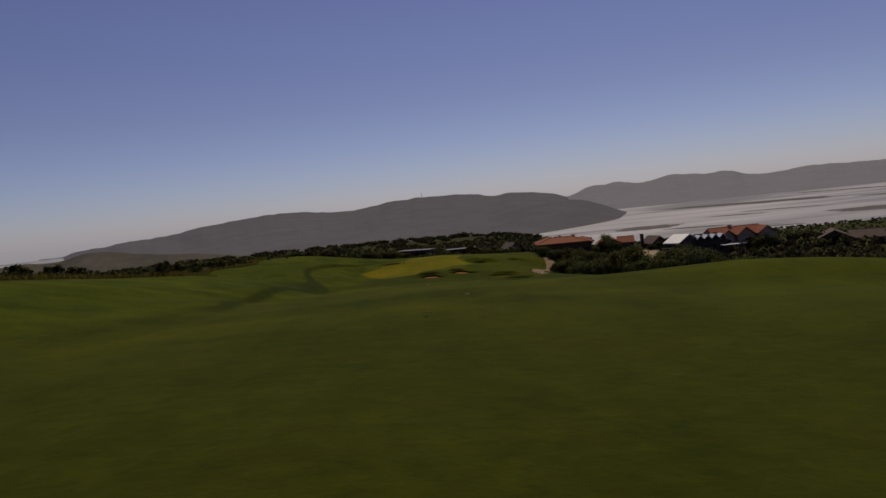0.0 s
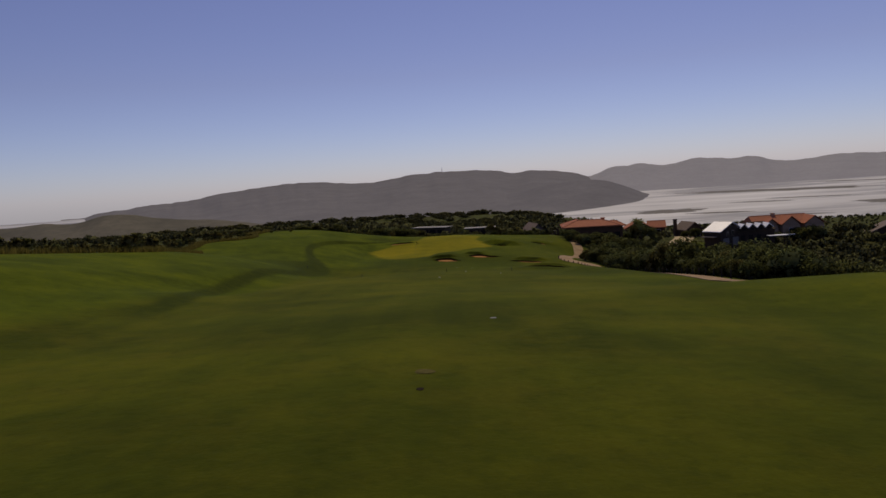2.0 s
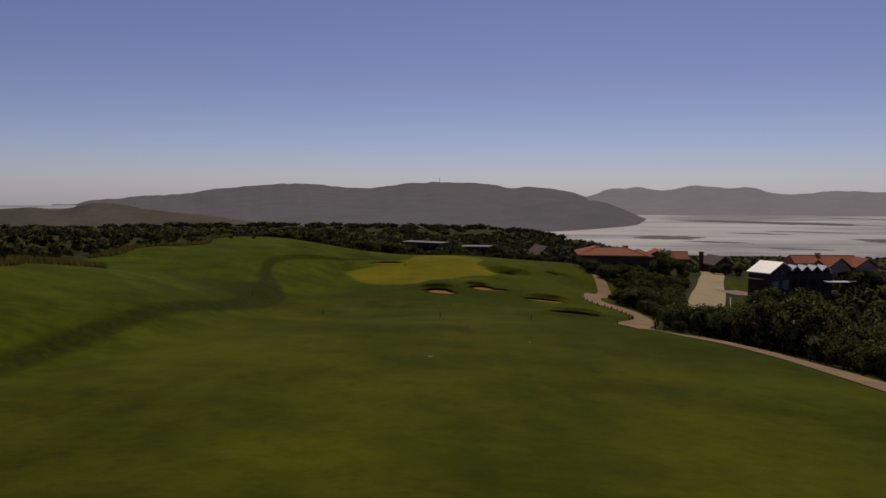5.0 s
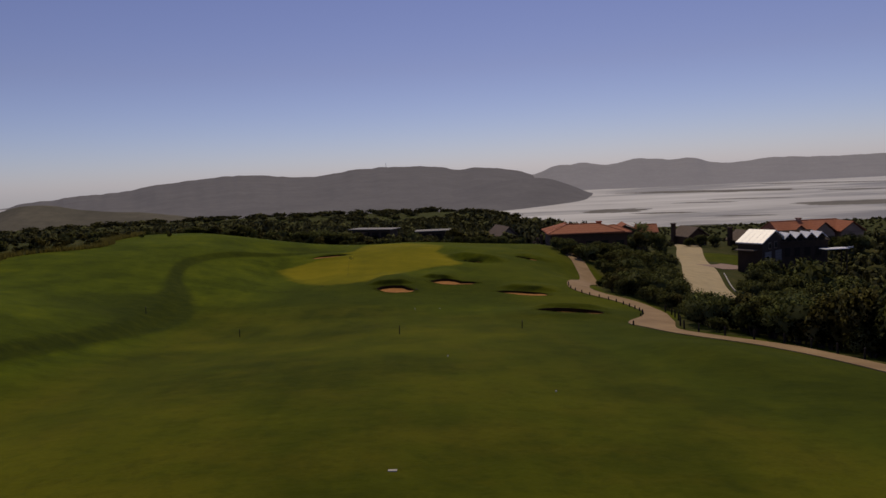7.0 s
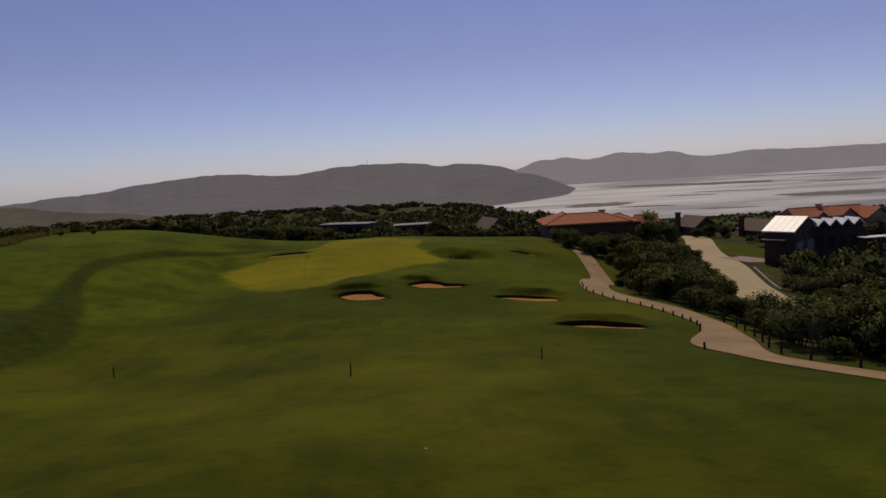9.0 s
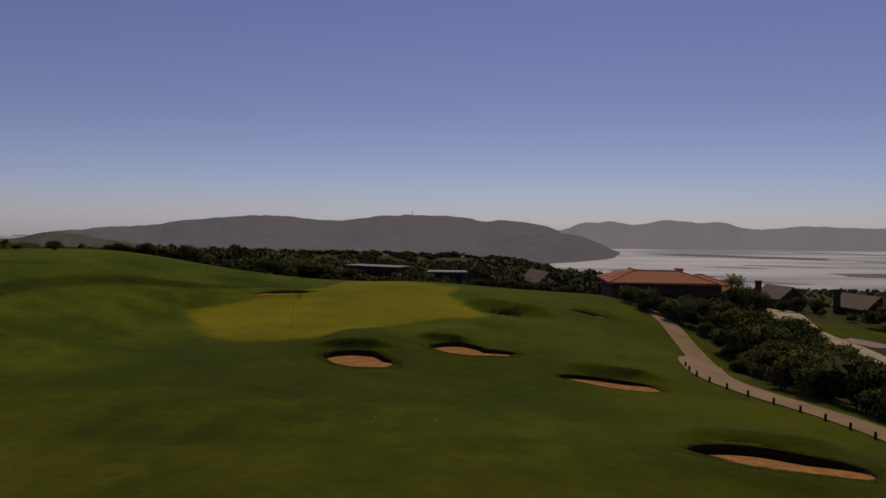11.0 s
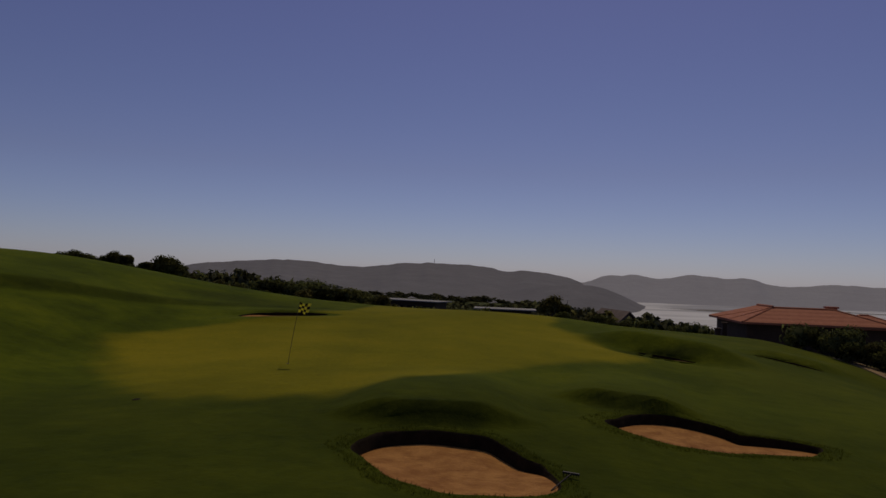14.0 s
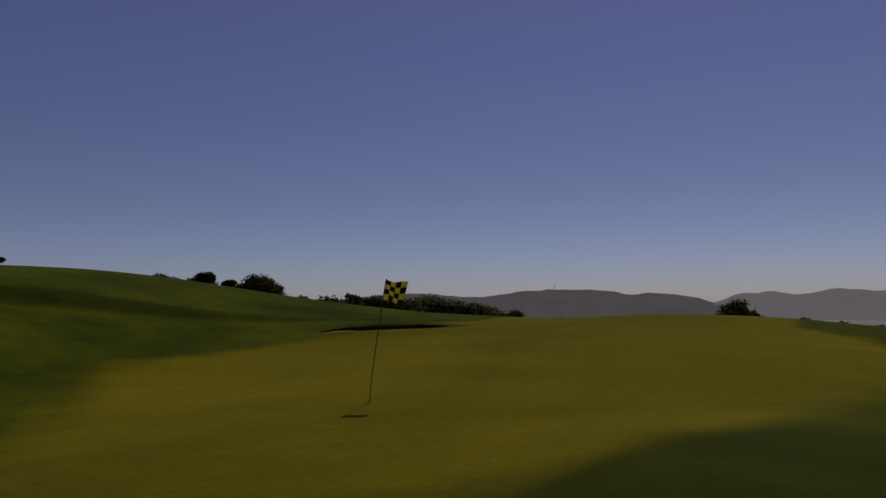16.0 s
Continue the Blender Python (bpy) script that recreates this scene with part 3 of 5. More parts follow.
# ---- the pin ----
def pin():
    bx, by = -6.3, 145.25
    bz = float(ground_height(bx, by))
    ob = new("golf_flag", None)
    ob.location = (bx, by, bz)
    tagged(ob, "yellow and black chequered flag on a thin leaning pole", "golf flag")
    bm = bmesh.new()
    pts = [Vector((0.33 * (i / 8) ** 1.15, -0.04 * i / 8, 2.12 * i / 8 - 0.1 * (i == 0))) for i in range(9)]
    for a, b in zip(pts, pts[1:]):
        tube(bm, a, b, 0.009, 0.009, 8)
    part("pole", bm, POLE, ob)
    top = pts[-1]
    flag = new("flag", None)
    flag.parent = ob
    flag.location = top + Vector((0, 0, -0.4))
    n, m = 4, 4
    for i in range(n):
        for j in range(m):
            bm = bmesh.new()
            grid = {}
            for a in range(4):
                for b in range(4):
                    u, v = (i + a / 3) / n, (j + b / 3) / m
                    p = Vector((-0.05 * (1 - v) + (0.40 - 0.06 * (1 - v)) * u - 0.01, 0.06 * math.sin(u * 6.5 + v) * u - 0.03 * u, 0.36 * v - 0.07 * u + 0.025 * math.sin(5 * u + 3 * v) + 0.03))
                    grid[a, b] = bm.verts.new(p)
            for a in range(3):
                for b in range(3):
                    bm.faces.new((grid[a, b], grid[a + 1, b], grid[a + 1, b + 1], grid[a, b + 1]))
            bmesh.ops.solidify(bm, geom=bm.faces[:], thickness=0.004)
            part("panel", bm, BLACK if (i + j) % 2 else YELLOW, flag)
    bm = bmesh.new()
    tube(bm, (0, 0, -0.1), (0, 0, 0.004), 0.054, 0.054, 20)
    part("hole_cup", bm, BLACK, ob)
    return ob


pin()
# ---- bushes and trees ----
def leaf_cloud(seed, n, size, wide, high, lobes, base=0.0):
    """A crown of many small leaf sprays round several lobes, with a dim core: vertices and faces."""
    rng = np.random.default_rng(seed)
    cen = [(0.0, 0.0, base + 0.5 * high, 0.72)]
    for _ in range(lobes):
        a = rng.uniform(0, 2 * math.pi)
        r = rng.uniform(0.25, 0.62) * wide
        cen.append((r * math.cos(a), r * math.sin(a), base + rng.uniform(0.3, 0.8) * high, rng.uniform(0.32, 0.58)))
    cen = np.array(cen)
    pick = rng.choice(len(cen), n, p=cen[:, 3] ** 2 / (cen[:, 3] ** 2).sum())
    d = rng.normal(size=(n, 3))
    d /= np.linalg.norm(d, axis=1)[:, None]
    d[:, 2] = np.where(d[:, 2] < -0.35, -d[:, 2], d[:, 2])
    rad = cen[pick, 3][:, None] * np.array([wide, wide, 0.62 * high]) * rng.uniform(0.62, 1.06, (n, 1))
    p = cen[pick, :3] + d * rad
    p[:, 2] = np.maximum(p[:, 2], base + 0.08)
    nrm = d + rng.normal(size=(n, 3)) * 0.55
    nrm /= np.linalg.norm(nrm, axis=1)[:, None]
    u = np.cross(nrm, rng.normal(size=(n, 3)))
    u /= np.linalg.norm(u, axis=1)[:, None]
    w = np.cross(nrm, u)
    s = size * rng.uniform(0.6, 1.4, (n, 1))
    quad = np.stack([p - u * s * 0.55, p + w * s * 0.35 + nrm * s * 0.12, p + u * s * 0.7, p - w * s * 0.35 + nrm * s * 0.12], 1).reshape(-1, 3)
    faces = np.arange(4 * n).reshape(-1, 4)
    # the core
    cv, cf = [], []
    for x, y, z, r in cen:
        k = len(cv)
        for i, el in enumerate((-60, -10, 35)):
            for j in range(5):
                a = 2 * math.pi * j / 5 + i
                q = rng.uniform(0.5, 0.72) * r
                cv.append((x + q * wide * math.cos(a) * math.cos(radians(el)), y + q * wide * math.sin(a) * math.cos(radians(el)), max(base + 0.05, z + q * 0.62 * high * math.sin(radians(el)))))
        cv.append((x, y, z + 0.6 * r * 0.62 * high))
        for i in range(2):
            for j in range(5):
                cf.append((k + i * 5 + j, k + i * 5 + (j + 1) % 5, k + (i + 1) * 5 + (j + 1) % 5, k + (i + 1) * 5 + j))
        for j in range(5):
            cf.append((k + 10 + j, k + 10 + (j + 1) % 5, k + 15))
    cv = np.array(cv)
    mid = cen[:, :3].mean(0) * np.array([1, 1, 0.6])
    out = np.repeat(0.95 * d + 0.16 * nrm, 4, 0)
    cout = cv - mid
    nor = np.concatenate([out, cout])
    nor /= np.linalg.norm(nor, axis=1)[:, None] + 1e-9
    return nor, np.concatenate([quad, cv]), [tuple(f) for f in faces] + [tuple(i + len(quad) for i in f) for f in cf]


def leafy(name, v, f, nor, mat):
    """A crown whose sprays are shaded by the crown's own roundness."""
    me = mesh_of(name, v, f, mat, True)
    me.normals_split_custom_set_from_vertices([tuple(map(float, q)) for q in nor])
    return me


def trunk_mesh(seed, high, r):
    rng = random.Random(seed)
    bm = bmesh.new()
    for i in range(4):
        a = 2 * math.pi * i / 4 + rng.random()
        foot = Vector((0.06 * math.cos(a), 0.06 * math.sin(a), -0.15))
        mid = Vector((0.18 * high * math.cos(a), 0.18 * high * math.sin(a), 0.4 * high))
        tip = mid + Vector((rng.uniform(-0.2, 0.2) * high, rng.uniform(-0.2, 0.2) * high, 0.35 * high))
        tube(bm, foot, mid, r, r * 0.7, 6)
        tube(bm, mid, tip, r * 0.7, r * 0.25, 5)
    me = bpy.data.meshes.new("trunk")
    bm.to_mesh(me)
    bm.free()
    me.materials.append(BARK)
    return me


KINDS = []
for i, (wide, high, lobes, mat) in enumerate(((1.5, 1.9, 6, 0), (1.8, 2.3, 7, 1), (1.3, 1.5, 5, 1), (2.0, 2.7, 8, 0), (1.1, 1.3, 5, 2), (1.4, 2.1, 6, 2))):
    nor, v, f = leaf_cloud(20 + i, 1350, 0.155, wide, high, lobes)
    lo_n, lo_v, lo_f = leaf_cloud(40 + i, 130, 0.46, wide, high, lobes)
    mid_n, mid_v, mid_f = leaf_cloud(50 + i, 620, 0.215, wide, high, lobes)
    far_n, far_v, far_f = leaf_cloud(60 + i, 60, 0.66, wide, high, max(3, lobes - 3))
    KINDS.append((leafy("crown", v, f, nor, LEAF[mat]), trunk_mesh(i, high, 0.05), (lo_v, lo_f, lo_n), mat, wide, high, (far_v, far_f, far_n), (mid_v, mid_f, mid_n)))


def bush(kind, x, y, scale, turn, tall=1.0, word="bush", label="", group="scrub bushes"):
    crown, trunk = KINDS[kind][:2]
    ob = new(word, None)
    ob.location, ob.rotation_euler, ob.scale = (x, y, float(ground_height(x, y)) - 0.05), (0, 0, turn), (scale, scale, scale * tall)
    tagged(ob, label or BUSH_LABEL[KINDS[kind][3]], word, group)
    for name, me in (("crown", crown), ("trunk", trunk)):
        o = new(name, me)
        o.parent = ob
    return ob


BUSH_LABEL = ["dense dark green coastal bush beside other scrub", "olive green rounded bush among the scrub", "grey-green fynbos shrub on the rough ground"]


def joined(name, spots, label, category):
    """Many crowns baked into one mesh per leaf colour: rows of kind, x, y, z, scale, turn, tall."""
    for mat in range(4):
        vs, ns, loops, sizes, k = [], [], [], [], 0
        for kind, x, y, z, sc, turn, tall in spots:
            far = y > 203 or x > 62 or x < -52
            if (3 if far else KINDS[kind][3]) != mat:
                continue
            near = not far and ((x > 0 and 60 < y < 168 and x < 50) or 181 < y < 190)
            v, f, nor = KINDS[kind][6 if far else 7 if near else 2]
            key = (kind, far, near)
            if key not in FLAT:
                FLAT[key] = (np.concatenate([np.array(q) for q in f]), np.array([len(q) for q in f]))
            c, s = math.cos(turn), math.sin(turn)
            vs.append(np.stack([x + sc * (v[:, 0] * c - v[:, 1] * s), y + sc * (v[:, 0] * s + v[:, 1] * c), z + sc * tall * v[:, 2]], 1))
            ns.append(np.stack([nor[:, 0] * c - nor[:, 1] * s, nor[:, 0] * s + nor[:, 1] * c, nor[:, 2]], 1))
            loops.append(FLAT[key][0] + k)
            sizes.append(FLAT[key][1])
            k += len(v)
        if not vs:
            continue
        vs, ns, loops, sizes = (np.concatenate(q) for q in (vs, ns, loops, sizes))
        me = bpy.data.meshes.new(name)
        me.vertices.add(len(vs))
        me.loops.add(len(loops))
        me.polygons.add(len(sizes))
        me.vertices.foreach_set("co", vs.ravel().astype(np.float32))
        me.loops.foreach_set("vertex_index", loops.astype(np.int32))
        me.polygons.foreach_set("loop_start", np.concatenate([[0], np.cumsum(sizes)[:-1]]).astype(np.int32))
        me.polygons.foreach_set("use_smooth", np.ones(len(sizes), bool))
        me.update(calc_edges=True)
        me.validate()
        me.normals_split_custom_set_from_vertices(ns.astype(np.float32))
        me.materials.append(LEAF[mat])
        tagged(new(name, me), label, category, kind="stuff")


FLAT = {}
HOUSE_SPOTS = [(27, 187, 7), (34, 187, 6), (27.5, 195, 7), (57.5, 174, 5), (61, 176, 4), (65, 176.5, 4), (-7.5, 231, 8), (6, 224, 7), (54.5, 172, 3.2), (27, 222, 5), (77, 207, 6), (87, 207, 6), (65, 225, 8), (74, 214, 7), (54, 240, 6), (40, 262, 7)]
# spots in front of the houses that stay low
LOW = [(0, 198, 12), (-7.5, 218, 9), (5, 213, 7), (32, 180, 10), (22, 184, 9), (41, 185, 7)]


def plantable(x, y):
    ok = scrub_mask(x, y) > 0.6
    ok = ok & (away(x, y, ROAD_LINE) > 3.6) & (away(x, y, DRIVE_LINE) > 4.0) & (away(x, y, BEND_LINE) > 2.4)
    ok = ok & ~((abs(x - path_line(y)) < 2.5) & (y > 66) & (y < 158))
    off = x - np.interp(y, [q[1] for q in ROAD[::-1]], [q[0] for q in ROAD[::-1]])
    ok = ok & ~((off > 0) & (off < 7.5) & (y > 150) & (y < 180))
    for hx, hy, r in HOUSE_SPOTS:
        ok = ok & (np.hypot(x - hx, y - hy) > r)
    return ok


def by_road(x, y, size):
    """Bushes stay low along the verge of the road."""
    if 132 < y < 190 and x < float(np.interp(y, [q[1] for q in ROAD[::-1]], [q[0] for q in ROAD[::-1]])):
        return min(size, 0.14 + 0.15 * float(away(x, y, ROAD_LINE)))
    return size


def scatter(seed, x0, x1, y0, y1, gap):
    rng = np.random.default_rng(seed)
    gx, gy = np.meshgrid(np.arange(x0, x1, gap), np.arange(y0, y1, gap))
    p = np.stack([gx.ravel(), gy.ravel()], 1) + rng.uniform(-0.48, 0.48, (gx.size, 2)) * gap
    return p[plantable(p[:, 0], p[:, 1])], rng


spots = []
# the belt along the cart path: bushes one by one
p, rng = scatter(5, 21, 34, 66, 172, 1.65)
for x, y in p:
    if x - float(path_line(y)) < (7.6 if y < 120 else 9.0):
        kind = int(rng.choice([0, 1, 3, 1, 0, 2, 5]))
        near_path = x - float(path_line(y)) < 4.6
        off = x - float(path_line(y))
        size = rng.uniform(0.55, 0.8) * (1.25 if 92 < y < 117 and off > 3.6 else 1) if near_path or (y < 155 and off > 6.5) else rng.uniform(0.8, 1.1) * ((0.8 if x > 29.5 else 0.42) if y > 158 else 1.1)
        size = rng.uniform(1.1, 1.45) if 95 < y < 108 and 3.2 < off < 7.5 else size
        bush(kind, x, y, by_road(x, y, size * (0.6 if 118 < y < 142 and off > 5.0 else 1)), rng.uniform(0, 6.28), rng.uniform(0.85, 1.15))
    else:
        spots.append((int(rng.choice([0, 1, 3, 1])), x, y, float(ground_height(x, y)) - 0.05, by_road(x, y, rng.uniform(0.65, 1.0)), rng.uniform(0, 6.28), rng.uniform(0.8, 1.0)))
# along the crest behind the green and the left bank
p, rng = scatter(6, -44, 16, 182, 192, 3.0)
for x, y in p:
    if -7 < x < 8:
        continue
    bush(int(rng.choice([0, 1, 2, 5])), x, y, rng.uniform(0.5, 0.95) * (0.5 if x > 10 else 0.55 if x < -26 else 0.5 if x < -18 else 1), rng.uniform(0, 6.28), rng.uniform(0.85, 1.1))
for x0, x1, y0, y1, gap in ((34, 100, 40, 176, 2.4), (-75, -31, 20, 182, 2.9), (16, 130, 172, 330, 4.2), (-110, 16, 192, 330, 3.6), (-140, -75, 60, 330, 5.6), (130, 200, 230, 345, 5.0)):
    p, rng = scatter(abs(int(x0 * 7 + y0)), x0, x1, y0, y1, gap)
    for x, y in p:
        low = any(math.hypot(x - a, y - b) < r for a, b, r in LOW)
        left = x < -20 and y < 182
        low = low or (20 < x < 46 and 118 < y < 143) or (33 < x < 47 and y < 174)
        sc = (rng.uniform(0.45, 0.9) * (0.7 if y > 150 else 1) if left else rng.uniform(0.85, 1.35)) * (0.65 if low else 0.78 if x < -18 and 182 < y < 215 else 1)
        if 18 < x < 42 and 165 < y < 189:
            sc *= 0.65
        if -20 < x < 16 and y > 232:
            sc *= 0.72
        if x > 0.2 * y and y > 205:
            sc *= 0.45 if y < 235 else 0.3
        spots.append((int(rng.choice([1, 2, 4, 5, 4, 5] if left else [0, 1, 2, 5] if x < 16 and y < 206 else [0, 1, 3, 0])), x, y, float(ground_height(x, y)) - 0.05, by_road(x, y, sc * (1 + 0.002 * max(0, y - 180))), rng.uniform(0, 6.28), rng.uniform(0.8, 1.1)))

joined("scrub", spots, "dense dark coastal scrub covering the slopes", "scrub")

# bushes that half hide the houses
for kind, x, y, size in ((1, -10.5, 227.5, 1.15), (0, -7.0, 226.5, 1.0), (3, 1.8, 219.0, 1.0), (1, 5.2, 218.4, 0.85), (0, 9.0, 219, 1.0), (3, 74.5, 200.5, 1.5), (0, 79.0, 199.6, 1.6), (1, 84.0, 199.0, 1.6), (3, 88.5, 199.2, 1.5), (1, 70.5, 201.5, 1.4), (0, 61.5, 215.5, 1.1), (1, 64.2, 216, 1.15), (3, 67.2, 216.5, 0.95), (0, 71.6, 208.6, 0.85), (1, 74.2, 208.9, 0.8), (0, 77.2, 209.4, 0.85)):
    bush(kind, x, y, size, x + y)
for x, y, size in ((13.4, 187.4, 0.75), (15.2, 188.2, 0.7), (12.1, 186.8, 0.5), (16.8, 188.6, 0.55)):
    bush(1, x, y, size, x * 2.0)
# lone shrubs on the mown crest
for kind, x, y, size in ((4, -32.8, 166.2, 0.4), (4, -26.4, 176.4, 0.75), (4, -25.2, 177.2, 0.6), (2, -37.2, 167.5, 0.4)):
    bush(kind, x, y, size, y)

# low bushes along the crest of the left bank
rng = np.random.default_rng(31)
for i in range(24):
    x = -43.0 + 1.1 * i + rng.uniform(-0.4, 0.4)
    size = 0.8 if x < -41 else 0.4 if x < -36 else 1.0 if x < -30.4 else 0.5 if x < -28 else 0.85 if x < -24.2 else 0.45
    bush(int(rng.choice([0, 1, 2, 5])), x, 184.6 + rng.uniform(-0.8, 0.8), size * rng.uniform(0.8, 1.1), rng.uniform(0, 6.28))

# distant woods on the ridge and down to the lagoon
spots = []
rng = np.random.default_rng(77)
for _ in range(2300):
    y = rng.uniform(330, 1000)
    x = rng.uniform(-0.72, 0.72) * y
    z = float(turf(x, y))
    if z < SEA + 2:
        continue
    spots.append((int(rng.choice([0, 1, 3])), x, y, z - 0.4, rng.uniform(1.7, 2.4) * (1 + (y - 330) / 500) * (0.22 if x > 0.2 * y else 1), rng.uniform(0, 6.28), rng.uniform(0.32, 0.48)))
joined("woods", spots, "dark woods covering the ridge and shore slopes", "woods")


# single trees that stand clear of the scrub
def tree(x, y, high, kind, spread=1.0):
    crown, trunk, _, mat, wide, tall = KINDS[kind][:6]
    s = high / (tall + 0.9)
    ob = new("tree", None)
    ob.location, ob.scale = (x, y, float(ground_height(x, y)) - 0.1), (s * spread, s * spread, s)
    ob.rotation_euler = (0, 0, x + y)
    tagged(ob, "small dark tree with an uneven crown behind the green", "tree", "trees behind the green")
    c = new("crown", crown)
    c.parent, c.location = ob, (0, 0, 0.9)
    bm = bmesh.new()
    tube(bm, (0, 0, -0.2), (0.05, 0.03, 1.0), 0.13, 0.09, 8)
    for a in range(5):
        q = 1.25 * a + x
        tube(bm, (0.05, 0.03, 0.8), (0.7 * math.cos(q), 0.7 * math.sin(q), 1.9 + 0.15 * a), 0.07, 0.02, 6)
    part("trunk", bm, BARK, ob)
    return ob


for x, y, high, kind, spread in ((8.3, 187, 2.9, 5, 1.05), (9.6, 188.5, 2.6, 4, 0.8), (-17.5, 187, 2.7, 0, 1.6), (-14.8, 188, 3.1, 3, 1.6), (-12.4, 187.5, 3.1, 0, 1.6), (-10.0, 188.5, 2.9, 1, 1.5), (-7.6, 189, 2.3, 5, 1.1),
                                 (41.4, 187, 4.3, 5, 0.8), (43.2, 189.6, 4.9, 3, 0.95), (46, 190, 4.4, 3, 0.7)):
    tree(x, y, high, kind, spread)


def frond_mesh(seed):
    """One arching palm leaf: a rib with leaflets down both sides."""
    rng = random.Random(seed)
    bm = bmesh.new()
    rib = [Vector((1.5 * t, 0, 0.55 * t - 0.75 * t * t)) for t in np.linspace(0, 1, 9)]
    for a, b in zip(rib, rib[1:]):
        tube(bm, a, b, 0.02, 0.017, 4)
    for i, a in enumerate(rib[1:], 1):
        for side in (-1, 1):
            long = 0.5 * math.sin(math.pi * (0.15 + 0.8 * i / 9)) * rng.uniform(0.85, 1.1)
            tip = a + Vector((0.32, side * long, -0.14))
            q = [a + Vector((-0.06, 0, 0)), a + Vector((0.09, 0, 0)), tip]
            bm.faces.new([bm.verts.new(v) for v in q])
    me = bpy.data.meshes.new("frond")
    bm.to_mesh(me)
    bm.free()
    me.materials.append(LEAF[0])
    return me


def palm(x, y, high):
    ob = new("palm_tree", None)
    ob.location = (x, y, float(ground_height(x, y)) - 0.1)
    tagged(ob, "short palm with spiky arching fronds beside the orange-roofed house", "palm tree", "palms by the house")
    bm = bmesh.new()
    for i in range(6):
        tube(bm, (0.04 * i, 0, high * i / 6), (0.04 * (i + 1), 0, high * (i + 1) / 6), 0.17 - 0.008 * i, 0.15 - 0.008 * i, 8)
    part("trunk", bm, BARK, ob)
    for i in range(28):
        o = new("frond", FRONDS[i % 3])
        o.parent, o.location = ob, (0.24, 0, high - 0.05)
        o.rotation_euler = (0, -radians(82 - 112 * (i / 28)), 2.4 * i)
        o.scale = (0.8 + 0.03 * (i % 5),) * 3


FRONDS = [frond_mesh(i) for i in range(3)]
palm(42.4, 191.6, 5.0)
palm(43.7, 192.4, 4.9)
# ---- houses ----
TILE = Nodes("terracotta_tiles", 0.85, 0, 0.2)
tile_rows = TILE.put("ShaderNodeTexWave", Scale=1.1, Distortion=0.4)
tile_rows.bands_direction = "Z"
TILE.link(TILE.where, tile_rows.inputs["Vector"])
TILE.bump(tile_rows.outputs["Fac"], 0.5, 0.05)
ORANGE = TILE.done(TILE.mix(TILE.value(TILE.noise(2.2, 4), 0.0, 0.8), (0.46, 0.17, 0.085), (0.36, 0.115, 0.06)))
GREYROOF = plain("grey_roof_tiles", (0.17, 0.115, 0.08), 0.85, 1.5, 0.25, relief=0.4)
BROWNWALL = plain("brown_wall", (0.085, 0.046, 0.024), 0.9, 1.2, 0.2, relief=0.2)
DARKWALL = plain("dark_stained_wall", (0.050, 0.031, 0.018), 0.85, 1.5, 0.25, relief=0.2)
PINKWALL = plain("pink_plaster", (0.42, 0.28, 0.19), 0.9, 0.8, 0.12)
DOORM = plain("grey_garage_door", (0.20, 0.19, 0.18), 0.7, 1.0, 0.1)
GREYWALL = plain("grey_plaster", (0.24, 0.19, 0.145), 0.9, 0.8, 0.15)
DIMWALL = plain("dim_brown_wall", (0.085, 0.058, 0.036), 0.9, 0.8, 0.2)
ZINC = plain("white_metal_roof", (0.88, 0.89, 0.90), 0.5, 0.8, 0.03, metal=0.1)
GLASS = plain("window_glass", (0.022, 0.022, 0.024), 0.12, 1.0, 0.2, spec=0.45)


def prism(verts, faces):
    bm = bmesh.new()
    vs = [bm.verts.new(v) for v in verts]
    for f in faces:
        bm.faces.new([vs[i] for i in f])
    bmesh.ops.recalc_face_normals(bm, faces=bm.faces[:])
    return bm


def hip_roof(name, parent, mat, x0, x1, y0, y1, z, rise, over=0.5, hip=None, thick=0.18):
    """A hipped roof with overhanging eaves; hip 0 makes gables."""
    x0, x1, y0, y1 = x0 - over, x1 + over, y0 - over, y1 + over
    ym = (y0 + y1) / 2
    h = (y1 - y0) / 2 if hip is None else hip
    v = [(x0, y0, z), (x1, y0, z), (x1, y1, z), (x0, y1, z), (x0 + h, ym, z + rise), (x1 - h, ym, z + rise)]
    v += [(a, b, c - thick) for a, b, c in v[:4]]
    f = [(0, 1, 5, 4), (1, 2, 5), (2, 3, 4, 5), (3, 0, 4), (0, 6, 7, 1), (1, 7, 8, 2), (2, 8, 9, 3), (3, 9, 6, 0), (6, 9, 8, 7)]
    roof = part(name, prism(v, f), mat, parent)
    bm = bmesh.new()
    tube(bm, v[4], v[5], 0.11, 0.11, 6)
    if h > 0.3:
        for a, b in ((0, 4), (3, 4), (1, 5), (2, 5)):
            tube(bm, v[a], v[b], 0.09, 0.09, 6)
    part("ridge_tiles", bm, mat, roof)
    return roof


def window(parent, u, z, w, h, y=0.0, frame_mat=None):
    """A window in a wall that faces -y: a frame standing proud, a pane and a sill."""
    ob = boxed("window", frame_mat or WHITE, parent, u - w / 2 - 0.07, u + w / 2 + 0.07, y - 0.06, y + 0.02, z - 0.07, z + h + 0.07)
    boxed("pane", GLASS, ob, u - w / 2, u + w / 2, y - 0.075, y - 0.062, z, z + h)
    boxed("sill", frame_mat or WHITE, ob, u - w / 2 - 0.12, u + w / 2 + 0.12, y - 0.16, y - 0.061, z - 0.14, z - 0.07)
    return ob


